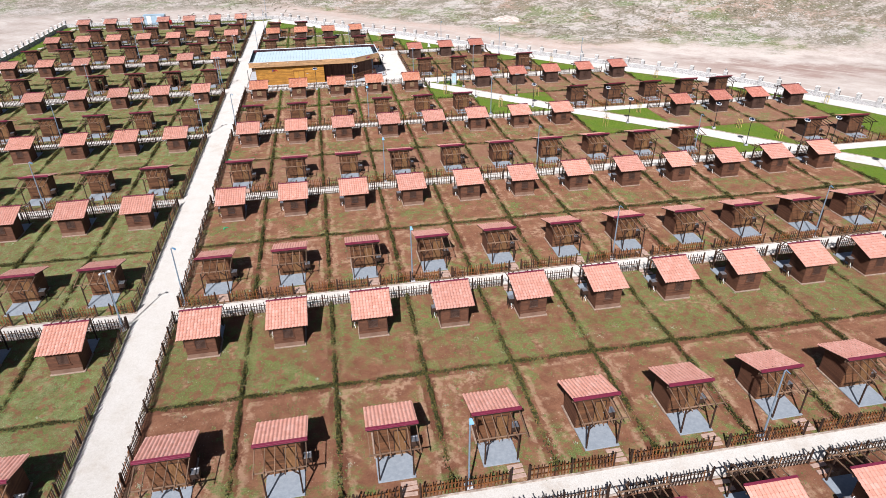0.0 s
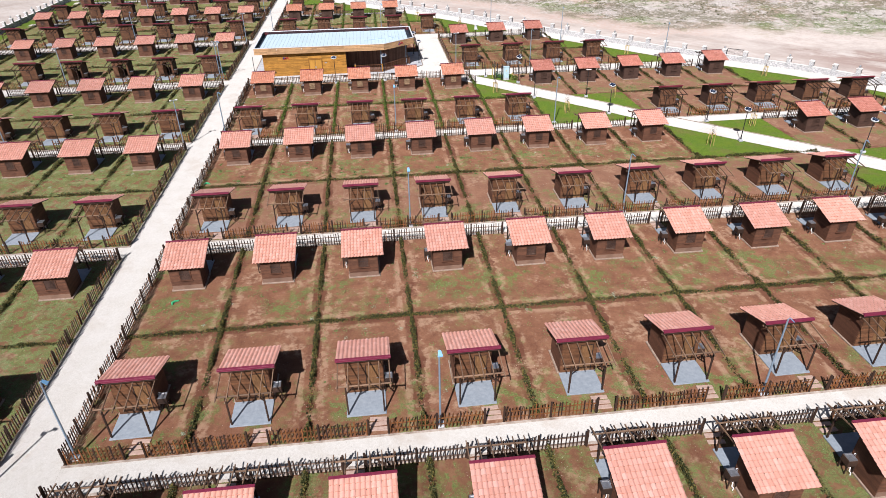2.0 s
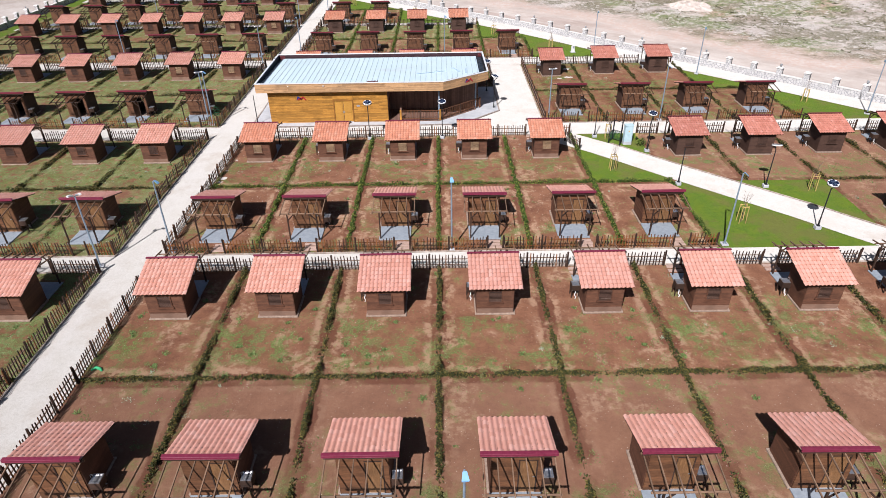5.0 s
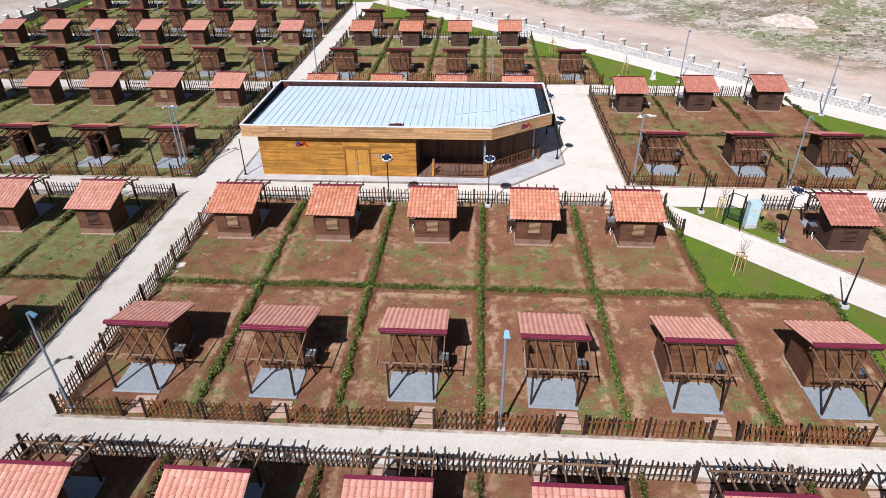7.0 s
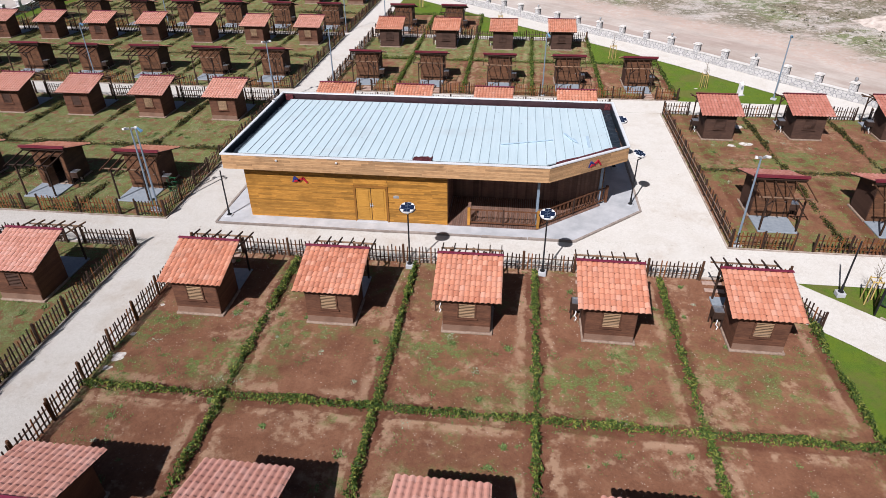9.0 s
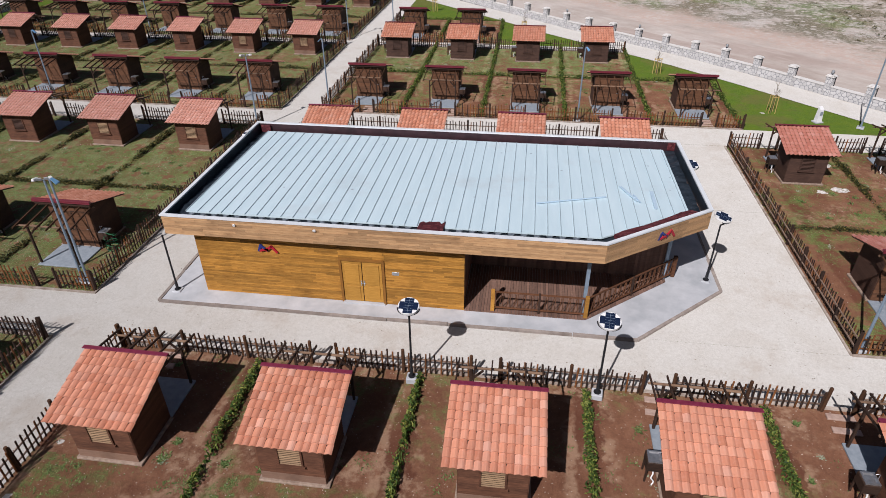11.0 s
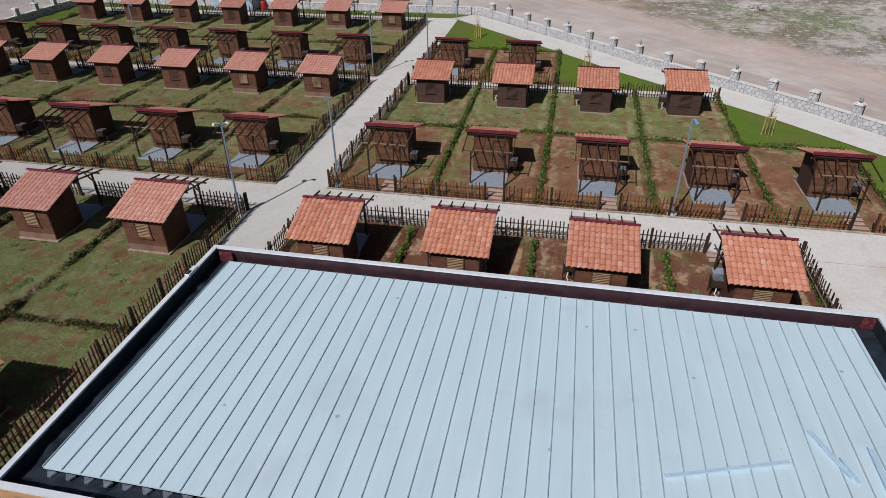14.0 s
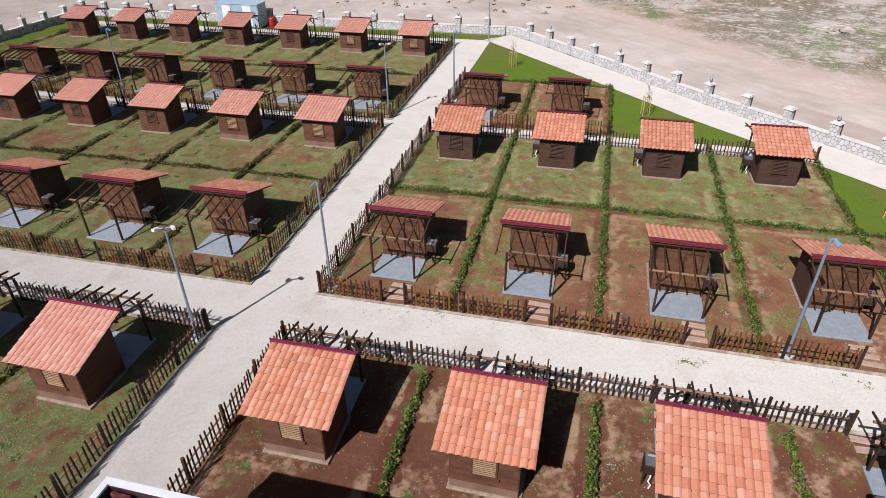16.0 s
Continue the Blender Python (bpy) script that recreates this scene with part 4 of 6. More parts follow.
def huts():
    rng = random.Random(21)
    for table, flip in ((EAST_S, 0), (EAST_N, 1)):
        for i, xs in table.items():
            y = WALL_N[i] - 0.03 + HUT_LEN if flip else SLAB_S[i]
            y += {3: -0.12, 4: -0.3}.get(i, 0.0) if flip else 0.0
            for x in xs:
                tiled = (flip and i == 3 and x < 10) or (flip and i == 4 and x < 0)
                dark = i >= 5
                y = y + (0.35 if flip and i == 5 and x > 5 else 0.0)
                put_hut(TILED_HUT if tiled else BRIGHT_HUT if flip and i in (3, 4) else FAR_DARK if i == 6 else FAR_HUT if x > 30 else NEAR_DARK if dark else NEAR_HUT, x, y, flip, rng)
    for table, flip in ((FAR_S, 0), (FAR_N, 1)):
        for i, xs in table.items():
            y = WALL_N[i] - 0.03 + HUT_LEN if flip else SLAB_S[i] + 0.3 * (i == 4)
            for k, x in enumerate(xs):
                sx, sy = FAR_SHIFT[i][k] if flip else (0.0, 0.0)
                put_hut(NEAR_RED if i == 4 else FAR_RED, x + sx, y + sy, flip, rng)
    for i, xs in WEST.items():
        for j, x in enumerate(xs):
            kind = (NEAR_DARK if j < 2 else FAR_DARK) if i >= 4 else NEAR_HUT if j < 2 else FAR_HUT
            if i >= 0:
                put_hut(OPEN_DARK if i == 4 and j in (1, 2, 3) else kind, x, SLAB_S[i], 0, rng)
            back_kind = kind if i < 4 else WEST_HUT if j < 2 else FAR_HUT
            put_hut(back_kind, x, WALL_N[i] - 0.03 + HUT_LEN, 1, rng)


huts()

# ---- fences ----
FENCE_RNG = random.Random(5)
def split_log(w, h):
    """A half-round picket with a blunt top."""
    ring_ = [(-w, 0.014), (-w * 0.8, -0.012), (0, -0.024), (w * 0.8, -0.012), (w, 0.014)]
    vs = [(x, y, 0) for x, y in ring_] + [(x, y, h - 0.02) for x, y in ring_] + [(x * 0.7, y * 0.6, h) for x, y in ring_]
    return Build().add(vs, [(5 * r + k, 5 * r + (k + 1) % 5, 5 * r + 5 + (k + 1) % 5, 5 * r + 5 + k) for r in range(2) for k in range(5)] + [(10, 11, 12, 13, 14)])


PICKETS = [split_log(0.031, h).mesh("picket", BEAM) for h in (0.88, 0.93, 0.98)]
POST_DATA = Build().tube([(0, 0, 0), (0, 0, 1.07), (0, 0, 1.09)], [0.068, 0.062, 0.052], 8).mesh("post", POST_WOOD)
AMBER = timber("amber_picket", (0.098, 0.034, 0.011), (0.265, 0.108, 0.036), 0.45)
PICKETS_AMBER = split_log(0.031, 0.93).mesh("picket", AMBER)


def picket_fence(x0, y0, x1, y1, gaps=(), split=False, amber=0.15):
    """A run of rustic pickets on two rails; gaps: stretches left open for gateways, along the run."""
    rng = FENCE_RNG
    length, ang = math.hypot(x1 - x0, y1 - y0), math.degrees(math.atan2(y1 - y0, x1 - x0))
    f = thing("picket_fence", "rustic dark brown wooden picket fence", "fence", "fences", m=pose(x0, y0, 0.02, 0, 0, ang))
    cuts, a = [], 0.0
    for g0, g1 in sorted(gaps):
        if g0 - a > 0.3:
            cuts.append((a, g0))
        a = g1
    if length - a > 0.3:
        cuts.append((a, length))
    wood, light, pale = Build(), Build(), Build()
    for a, b in cuts:
        n = max(1, round((b - a) / 2.0))
        for k in range(n + 1):
            x = a + (b - a) * k / n
            if split:
                part("post", POST_DATA, BEAM, f).matrix_basis = pose(x, 0, 0, rng.uniform(-1.5, 1.5), rng.uniform(-1.5, 1.5), 0)
            else:
                wood.tube([(x, 0, 0), (x, 0, 1.08)], [0.066, 0.058], 6)
        for z in (0.27, 0.68):
            r = Build().bar((a, 0.03, z + rng.uniform(-0.02, 0.02)), (b, 0.03, z + rng.uniform(-0.02, 0.02)), 0.042, 0.046)
            if split:
                part("rail", r, RAIL, f, "weathered pale rail")
            else:
                pale.add(r.v, r.f)
        n = max(1, round((b - a) / 0.2))
        for k in range(n):
            x = a + (b - a) * (k + 0.5) / n + rng.uniform(-0.02, 0.02)
            m = pose(x, -0.015, 0.05 + rng.uniform(-0.03, 0.03), rng.uniform(-2, 2), rng.uniform(-2.5, 2.5), 0)
            am = rng.random() < amber
            if split:
                part("picket", PICKETS_AMBER if am else rng.choice(PICKETS), BEAM, f).matrix_basis = m
            else:
                (light if am else wood).box(-0.029, 0.029, -0.013, 0.013, 0, rng.choice((0.88, 0.93, 0.98)), m)
    if not split:
        tagged(part("picket_panel", wood, BEAM, f), kind="stuff")
        tagged(part("rail_run", pale, AMBER if amber > 0.5 else RAIL, f, "amber stained rails" if amber > 0.5 else "weathered pale rails"), kind="stuff")
        if light.v:
            tagged(part("amber_picket_panel", light, AMBER, f, "newer amber stained pickets"), kind="stuff")


def fences():
    for i, xs in EAST_S.items():
        x0, x1, y = ROAD_E + 0.12, xs[-1] + 2.9, KERB_Y[i] + 0.16
        picket_fence(x0, y, x1, y, [(x + 0.1 - x0, x + 1.12 - x0) for x in xs], False, 0.7)
    for i, xs in EAST_N.items():
        x0, x1, y = ROAD_E + 0.12, xs[-1] + 2.9, FENCE_Y[i] - 0.12
        picket_fence(x0, y, x1, y, [(x - 1.12 - x0, x - 0.1 - x0) for x in xs], i == 3, 0.4 if i == 3 else 0.06)
    for i, xs in FAR_S.items():
        x0, x1, y = xs[0] - 3.0, xs[-1] + 2.9, KERB_Y[i] + 0.16
        picket_fence(x0, y, x1, y, [(x + 0.1 - x0, x + 1.12 - x0) for x in xs], False, 0.7)
    for i, xs in FAR_N.items():
        x0, x1, y = xs[0] - 3.0, xs[-1] + 2.9, FENCE_Y[i] - 0.12
        picket_fence(x0, y, x1, y, [(x - 1.12 - x0, x - 0.1 - x0) for x in xs], False, 0.06)
    for i, xs in WEST.items():
        x0, x1 = xs[-1] - 3.0, ROAD_W - 0.12
        if i >= 0:
            picket_fence(x0, KERB_Y[i] + 0.16, x1, KERB_Y[i] + 0.16, [(x + 0.1 - x0, x + 1.12 - x0) for x in xs], False, 0.6)
        picket_fence(x0, FENCE_Y[i] - 0.12, x1, FENCE_Y[i] - 0.12, [(x - 1.12 - x0, x - 0.1 - x0) for x in xs], False, 0.06)
    for i in range(-1, 7):
        a = KERB_Y[i] + 0.2 if i in KERB_Y else -40
        picket_fence(ROAD_W - 0.18, a, ROAD_W - 0.18, FENCE_Y[i] - 0.15, (), False, 0.3)
        if i == 4:
            a = 87.5
        picket_fence(ROAD_E + 0.1, a, ROAD_E + 0.1, (FENCE_Y[i] if i < 6 else 129.2) - 0.15, (), i in (3, 4), 0.3)
    picket_fence(17.3, 71.9, 18.2, 69.9, (), False, 0.1)
    picket_fence(16.2, KERB_Y[4] + 0.2, 16.2, FENCE_Y[4] - 0.15, (), False, 0.25)
    picket_fence(12.0, 87.6, 12.0, FENCE_Y[4] - 0.15, (), False, 0.1)


fences()

# ---- stepping slabs at the gateways ----


def steps():
    rng = random.Random(9)
    me = [Build().box(-0.45, 0.45, -0.13, 0.13, 0, 0.05 + 0.01 * k, bevel=0.012).mesh("stepping_slab", STEP) for k in range(3)]
    for table, flip in ((EAST_S, 0), (EAST_N, 1)):
        for i, xs in table.items():
            y0, y1 = (KERB_Y[i] + 0.3, SLAB_S[i] - 0.15) if not flip else (WALL_N[i] + HUT_LEN + 0.12, FENCE_Y[i] - 0.1)
            for x in xs:
                if x > 30:
                    continue
                for k in range(3 if not flip else 2):
                    n = 3 if not flip else 2
                    thing("stepping_slab", "pinkish concrete stepping slab in bare soil", "paving slab", "stepping slabs", data=rng.choice(me),
                          m=pose(x + (0.6 if not flip else -0.6) + rng.uniform(-0.05, 0.05), y0 + (y1 - y0) * (k + 0.5) / n, 0.012, 0, 0, rng.uniform(-4, 4)))


steps()

# ---- hedges ----


def hedge_mesh(length, seed, material, w=0.37, h=0.32, per=205):
    rng = random.Random(seed)
    b = Build()
    for k in range(int(length * per)):
        u = rng.uniform(0, length)
        dens = noise.noise(Vector((u * 0.9, seed * 3.1, 0)))
        if rng.random() > 0.78 + 1.15 * dens:
            continue
        ww = w * (0.85 + 0.9 * noise.noise(Vector((u * 1.7, seed, 5))))
        a = rng.uniform(0, math.pi)
        r = math.sqrt(rng.random())
        c = Vector((u, ww / 2 * r * math.cos(a) * 1.1, max(0.03, h * (0.9 + dens) * r * math.sin(a) + rng.uniform(-0.02, 0.06))))
        s = rng.uniform(0.045, 0.095)
        q = Euler((rng.uniform(-0.9, 0.9), rng.uniform(-0.9, 0.9), rng.uniform(0, 6.3))).to_matrix()
        b.add([c + q @ Vector(p) for p in ((-s, 0, -s * 0.3), (0, -s * 0.40, 0.01), (s, 0, -s * 0.2), (0, s * 0.40, 0.01))], [(0, 1, 2, 3)])
    for k in range(int(length * 3)):
        u = rng.uniform(0, length)
        b.bar((u, rng.uniform(-0.04, 0.04), 0), (u + rng.uniform(-0.1, 0.1), rng.uniform(-0.08, 0.08), h * 0.8), 0.012, 0.012)
    return b.mesh("hedge", material)


LONG = [hedge_mesh(9.6, s, HEDGE_M) for s in (1, 2, 3)]
SHORT = [hedge_mesh(5.9, s, HEDGE_M) for s in (11, 12, 13)]
LONG_DRY = [hedge_mesh(9.6, s, DRY_HEDGE, w=0.34, per=215) for s in (4, 5)]
SHORT_DRY = [hedge_mesh(5.9, s, DRY_HEDGE, w=0.32, h=0.26, per=205) for s in (14, 15)]


def hedge(x, y, along_y, rng, dry):
    kinds = (LONG_DRY if along_y else SHORT_DRY) if dry else LONG if along_y else SHORT
    thing("hedge", "low sparse half-dry hedge on a plot boundary" if dry else "low clipped leafy hedge on a plot boundary", "hedge", "plot hedges", data=rng.choice(kinds), m=pose(x, y, 0.012, 0, 0, (90 if along_y else 0) + rng.uniform(-0.4, 0.4)))


def hedges():
    rng = random.Random(31)
    for table, flip in ((EAST_S, 0), (EAST_N, 1), (FAR_S, 0), (FAR_N, 1), (WEST, 0), (WEST, 1)):
        for i, xs in table.items():
            if i not in KERB_Y and not flip:
                continue
            if i == -1:
                continue
            west = table is WEST
            for x in xs:
                e = x + 3.0 if not west else x - 3.0
                if i == 4 and table is EAST_N:
                    thing("hedge", "low clipped leafy hedge on a plot boundary", "hedge", "plot hedges", data=rng.choice(SHORT), m=pose(e + 0.03, 89.6, 0.012, 0, 0, 90))
                    continue
                hedge(e - 0.04, (HEDGE_Y[i] if flip else KERB_Y[i] + 0.35), True, rng, i <= 2 or west or table in (FAR_S, FAR_N))
                if not flip or i not in (EAST_S if table is EAST_N else FAR_S if table is FAR_N else WEST):
                    hedge(x - 3.0, HEDGE_Y[i], False, rng, i <= 2 or west or table in (FAR_S, FAR_N))


hedges()

# ---- clubhouse ----
RX0, RX1, RY0, RY1, RTOP = -10.93, 10.9, 76.66, 86.83, 4.08
CUT = [(RX0, RY0), (6.55, RY0), (RX1, 79.8), (RX1 - 0.12, RY1), (RX0, RY1)]


def shrink(poly, d):
    """The polygon moved inwards by d (counter-clockwise corners)."""
    out, n = [], len(poly)
    for i in range(n):
        a, b, c = Vector(poly[i - 1]), Vector(poly[i]), Vector(poly[(i + 1) % n])
        u, v = (b - a).normalized(), (c - b).normalized()
        nu, nv = Vector((-u.y, u.x)), Vector((-v.y, v.x))
        k = d / (1 + nu.dot(nv))
        out.append(tuple(b + (nu + nv) * k))
    return out


def ring(b, outer, inner_, z0, z1):
    n = len(outer)
    vs = [(x, y, z) for z in (z0, z1) for x, y in (*outer, *inner_)]
    fs = []
    for i in range(n):
        j = (i + 1) % n
        a, c, e, g = i, j, n + j, n + i
        t = 2 * n
        fs += [(a, g, e, c), (t + a, t + c, t + e, t + g), (a, c, t + c, t + a), (e, g, t + g, t + e)]
    b.add(vs, fs)


def boards(b, p, q, z0, z1, step, depth, rng, lo=0.7, hi=2.6):
    """Rows of cladding boards of uneven length on the line from p to q, standing proud to its right."""
    p, q = Vector((*p, 0)), Vector((*q, 0))
    length = (q - p).length
    ang = math.atan2(q.y - p.y, q.x - p.x)
    m = Matrix.Translation(p) @ Matrix.Rotation(ang, 4, "Z")
    n = round((z1 - z0) / step)
    for r in range(n):
        x = -rng.uniform(0, 1.2)
        while x < length:
            w = rng.uniform(lo, hi)
            a, e = max(x, 0), min(x + w, length)
            if e - a > 0.02:
                d = depth + rng.uniform(-0.003, 0.003)
                b.box(a, e - 0.003, -d, 0, z0 + (z1 - z0) * r / n, z0 + (z1 - z0) * (r + 1) / n - 0.007, m)
            x += w


def uprights(b, p, q, z0, z1, step, depth, rng):
    p, q = Vector((*p, 0)), Vector((*q, 0))
    length = (q - p).length
    m = Matrix.Translation(p) @ Matrix.Rotation(math.atan2(q.y - p.y, q.x - p.x), 4, "Z")
    n = round(length / step)
    for k in range(n):
        b.box(length * k / n, length * (k + 1) / n - 0.008, -depth - rng.uniform(0, 0.004), 0, z0, z1, m)


def clubhouse():
    rng = random.Random(77)
    c = thing("clubhouse", "single-storey clubhouse clad in honey wood with pale steel roof", "building")
    plinth = [(-11.75, 76.17), (8.15, 76.17), (12.1, 79.88), (12.1, 87.35), (-11.75, 87.35)]
    part("plinth", Build().prism(plinth, 0.0, 0.10), CONCRETE, c, "pale concrete apron")
    b = Build()
    for i in range(5):
        p, q = Vector(plinth[i]), Vector(plinth[(i + 1) % 5])
        n = max(1, round((q - p).length / 2.4))
        for k in range(n):
            a, e = p.lerp(q, k / n), p.lerp(q, (k + 1) / n - 0.012 / (q - p).length)
            b.bar((a.x + rng.uniform(-0.012, 0.012), a.y + rng.uniform(-0.02, 0.012), 0.05 + rng.uniform(-0.02, 0.012)), (e.x + rng.uniform(-0.012, 0.012), e.y + rng.uniform(-0.02, 0.012), 0.05 + rng.uniform(-0.02, 0.012)), 0.125 + rng.uniform(-0.02, 0.015), 0.165)
    tagged(part("plinth_kerb", b, OLD_KERB, c, "brown kerb stones round the apron"), kind="stuff")
    # walls
    wall = part("wall", Build().box(-9.95, 1.2, 77.16, 77.45, 0.10, 3.3).box(-9.95, -9.75, 77.45, 86.1, 0.10, 3.3).box(-9.95, 10.0, 86.1, 86.3, 0.10, 3.3).box(9.8, 10.0, 81.3, 86.1, 0.10, 3.3).box(1.0, 1.2, 77.45, 80.6, 0.10, 3.3).box(1.2, 9.8, 80.6, 80.8, 0.10, 3.3), DECK, c)
    b = Build()
    boards(b, (-10.0, 77.16), (-3.92, 77.16), 0.11, 3.2, 0.08, 0.03, rng)
    boards(b, (-2.02, 77.16), (1.25, 77.16), 0.11, 3.2, 0.08, 0.03, rng)
    boards(b, (-3.92, 77.16), (-2.02, 77.16), 2.31, 3.2, 0.11, 0.03, rng)
    boards(b, (-9.95, 86.3), (-9.95, 77.16), 0.11, 3.2, 0.08, 0.03, rng)
    boards(b, (10.0, 81.3), (10.0, 86.3), 0.11, 3.2, 0.08, 0.03, rng)
    boards(b, (10.0, 86.3), (-9.95, 86.3), 0.11, 3.2, 0.08, 0.03, rng)
    tagged(part("cladding", b, OAK, wall, "honey coloured horizontal cladding boards"), kind="stuff")
    b = Build()
    uprights(b, (1.2, 80.6), (9.8, 80.6), 0.11, 3.2, 0.11, 0.02, rng)
    uprights(b, (1.2, 77.45), (1.2, 80.6), 0.11, 3.2, 0.11, 0.02, rng)
    tagged(part("porch_cladding", b, DECK, wall, "dark brown vertical porch boards"), kind="stuff")
    # porch floor
    b = Build()
    n = 74
    for k in range(n):
        x = 1.25 + 8.6 * k / n
        y0, y1 = (77.1 if u < 6.2 else 77.1 + (u - 6.2) * 0.86 for u in (x, x + 0.105))
        b.add([(x, y0, 0.11), (x + 0.105, y1, 0.11), (x + 0.105, 80.55, 0.11), (x, 80.55, 0.11), (x, y0, 0.14), (x + 0.105, y1, 0.14), (x + 0.105, 80.55, 0.14), (x, 80.55, 0.14)],
              ((3, 2, 1, 0), (4, 5, 6, 7), (0, 1, 5, 4), (1, 2, 6, 5), (2, 3, 7, 6), (3, 0, 4, 7)))
    tagged(part("decking", b, DECK, c, "brown timber porch floor boards"), kind="stuff")
    # double door
    b = Build().box(-3.92, -3.82, 77.07, 77.2, 0.10, 2.3).box(-2.12, -2.02, 77.07, 77.2, 0.10, 2.3).box(-3.82, -2.12, 77.07, 77.2, 2.2, 2.3)
    frame_ = part("door_frame", b, DOOR_FRAME, c)
    for x0, x1 in ((-3.81, -2.975), (-2.965, -2.13)):
        b = Build().box(x0 + 0.012, x1 - 0.012, 77.115, 77.138, 0.18, 2.18)
        for z0, z1 in ((0.32, 0.95), (1.05, 2.05)):
            b.box(x0 + 0.12, x1 - 0.12, 77.09, 77.115, z0, z1, bevel=0.012)
        d = part("door_leaf", b, DOOR_OAK, c, "panelled yellow wood door leaf")
        hx = -3.03 if x0 < -3.5 else -2.91
        part("door_handle", Build().bar((hx, 77.08, 1.12), (hx + 0.09, 77.08, 1.12), 0.02, 0.02).box(hx - 0.02, hx + 0.02, 77.09, 77.11, 1.0, 1.25), GALV, d)
    part("door_sill", Build().box(-3.86, -2.06, 77.0, 77.2, 0.101, 0.15), CONCRETE, c)
    part("name_plate", Build().box(-1.72, -1.42, 77.115, 77.128, 1.62, 1.78, bevel=0.004), GALV, c, "small grey plate")
    # fascia, coping, roof
    b = Build()
    ring(b, shrink(CUT, 0.03), shrink(CUT, 0.12), 3.22, 4.0)
    eaves = part("parapet", b, OAK_PALE, c)
    b = Build()
    for i in range(5):
        boards(b, shrink(CUT, 0.03)[i], shrink(CUT, 0.03)[(i + 1) % 5], 3.2, 4.02, 0.1, 0.03, rng, 0.6, 2.2)
    tagged(part("fascia_cladding", b, OAK_PALE, eaves, "pale wood fascia boards of uneven tone"), kind="stuff")
    part("soffit", Build().prism(shrink(CUT, 0.2), 3.2, 3.26), DECK, c)
    b = Build()
    ring(b, shrink(CUT, -0.03), shrink(CUT, 0.13), 4.02, RTOP)
    part("coping", b, COPING, c, "white metal parapet coping")
    inner_, outer_ = shrink(CUT, 0.15), shrink(CUT, 0.123)
    for k in range(5):
        (ax, ay), (bx, by) = outer_[k], outer_[(k + 1) % 5]
        (cx, cy), (ex, ey) = inner_[k], inner_[(k + 1) % 5]
        lin = Build().add([(x, y, z) for z in (3.45, 4.015) for x, y in ((ax, ay), (bx, by), (ex, ey), (cx, cy))], ((3, 2, 1, 0), (4, 5, 6, 7), (0, 1, 5, 4), (1, 2, 6, 5), (2, 3, 7, 6), (3, 0, 4, 7)))
        part("parapet_lining", lin, LINING if k == 3 else MEMBRANE, c, "dark maroon membrane on the parapet inside" if k == 3 else "black membrane on the parapet inside")
    # crumpled membrane in the gutter
    bm = bmesh.new()
    gx0, gx1, gy0, gy1 = RX0 + 0.16, RX1 - 0.28, RY0 + 0.16, RY1 - 0.16
    nx, ny = 110, 52
    grid = {}
    for i in range(nx + 1):
        for j in range(ny + 1):
            x, y = gx0 + (gx1 - gx0) * i / nx, gy0 + (gy1 - gy0) * j / ny
            y = max(y, 76.84 + max(0.0, x - 6.47) * 0.717)
            grid[i, j] = bm.verts.new((x, y, 3.735 - 0.16 * (j / ny) + 0.075 * noise.noise(Vector((x * 2.3, y * 2.3, 1.0))) + 0.035 * noise.noise(Vector((x * 6, y * 6, 4.0)))))
    for i in range(nx):
        for j in range(ny):
            x, y = gx0 + (gx1 - gx0) * (i + 0.5) / nx, gy0 + (gy1 - gy0) * (j + 0.5) / ny
            if RX0 + 1.2 < x < RX1 - 2.2 and RY0 + 3.2 < y < RY1 - 1.4:
                continue
            q = [grid[i, j], grid[i + 1, j], grid[i + 1, j + 1], grid[i, j + 1]]
            if q[3].co.y - q[0].co.y > 0.02 and q[2].co.y - q[1].co.y > 0.02:
                bm.faces.new(q)
    bmesh.ops.delete(bm, geom=[v for v in bm.verts if not v.link_faces], context="VERTS")
    me = bpy.data.meshes.new("gutter")
    bm.to_mesh(me)
    bm.free()
    me.materials.append(MEMBRANE)
    part("gutter", me, MEMBRANE, c, "crumpled blue-black membrane gutter")
    part("roof_base", Build().prism(shrink(CUT, 0.16), 3.4, 3.5), DECK, c)
    fx0, fx1, fy0, fy1 = -10.26, RX1 - 0.84, RY0 + 0.76, RY1 - 0.36
    seams = [fx0] + [-9.755 + 0.505 * k for k in range(40)] + [fx1]

    def front(x):
        return fy0 if x < 6.45 else fy0 + (x - 6.45) * 0.73

    def rz(y):
        return 3.87 - (y - fy0) / (fy1 - fy0) * 0.17

    for x0, x1 in zip(seams, seams[1:]):
        b = Build()
        ya, yb = front(x0), front(x1)
        vs = [(x0 + 0.004, ya, rz(ya)), (x1 - 0.004, yb, rz(yb)), (x1 - 0.004, fy1, rz(fy1)), (x0 + 0.004, fy1, rz(fy1))]
        vs += [(x, y, z - 0.06) for x, y, z in vs]
        b.add(vs, ((0, 1, 2, 3), (4, 5, 1, 0), (5, 6, 2, 1), (6, 7, 3, 2), (7, 4, 0, 3)))
        panel = part("roof_panel", b, ROOF_STEEL, c)
        # seam colour is darker than the panel to carry its shaded side
        part("seam", Build().bar((x0, ya, rz(ya) + 0.01), (x0, fy1, rz(fy1) + 0.01), 0.024, 0.04), SEAM, panel, "dull grey standing seam")
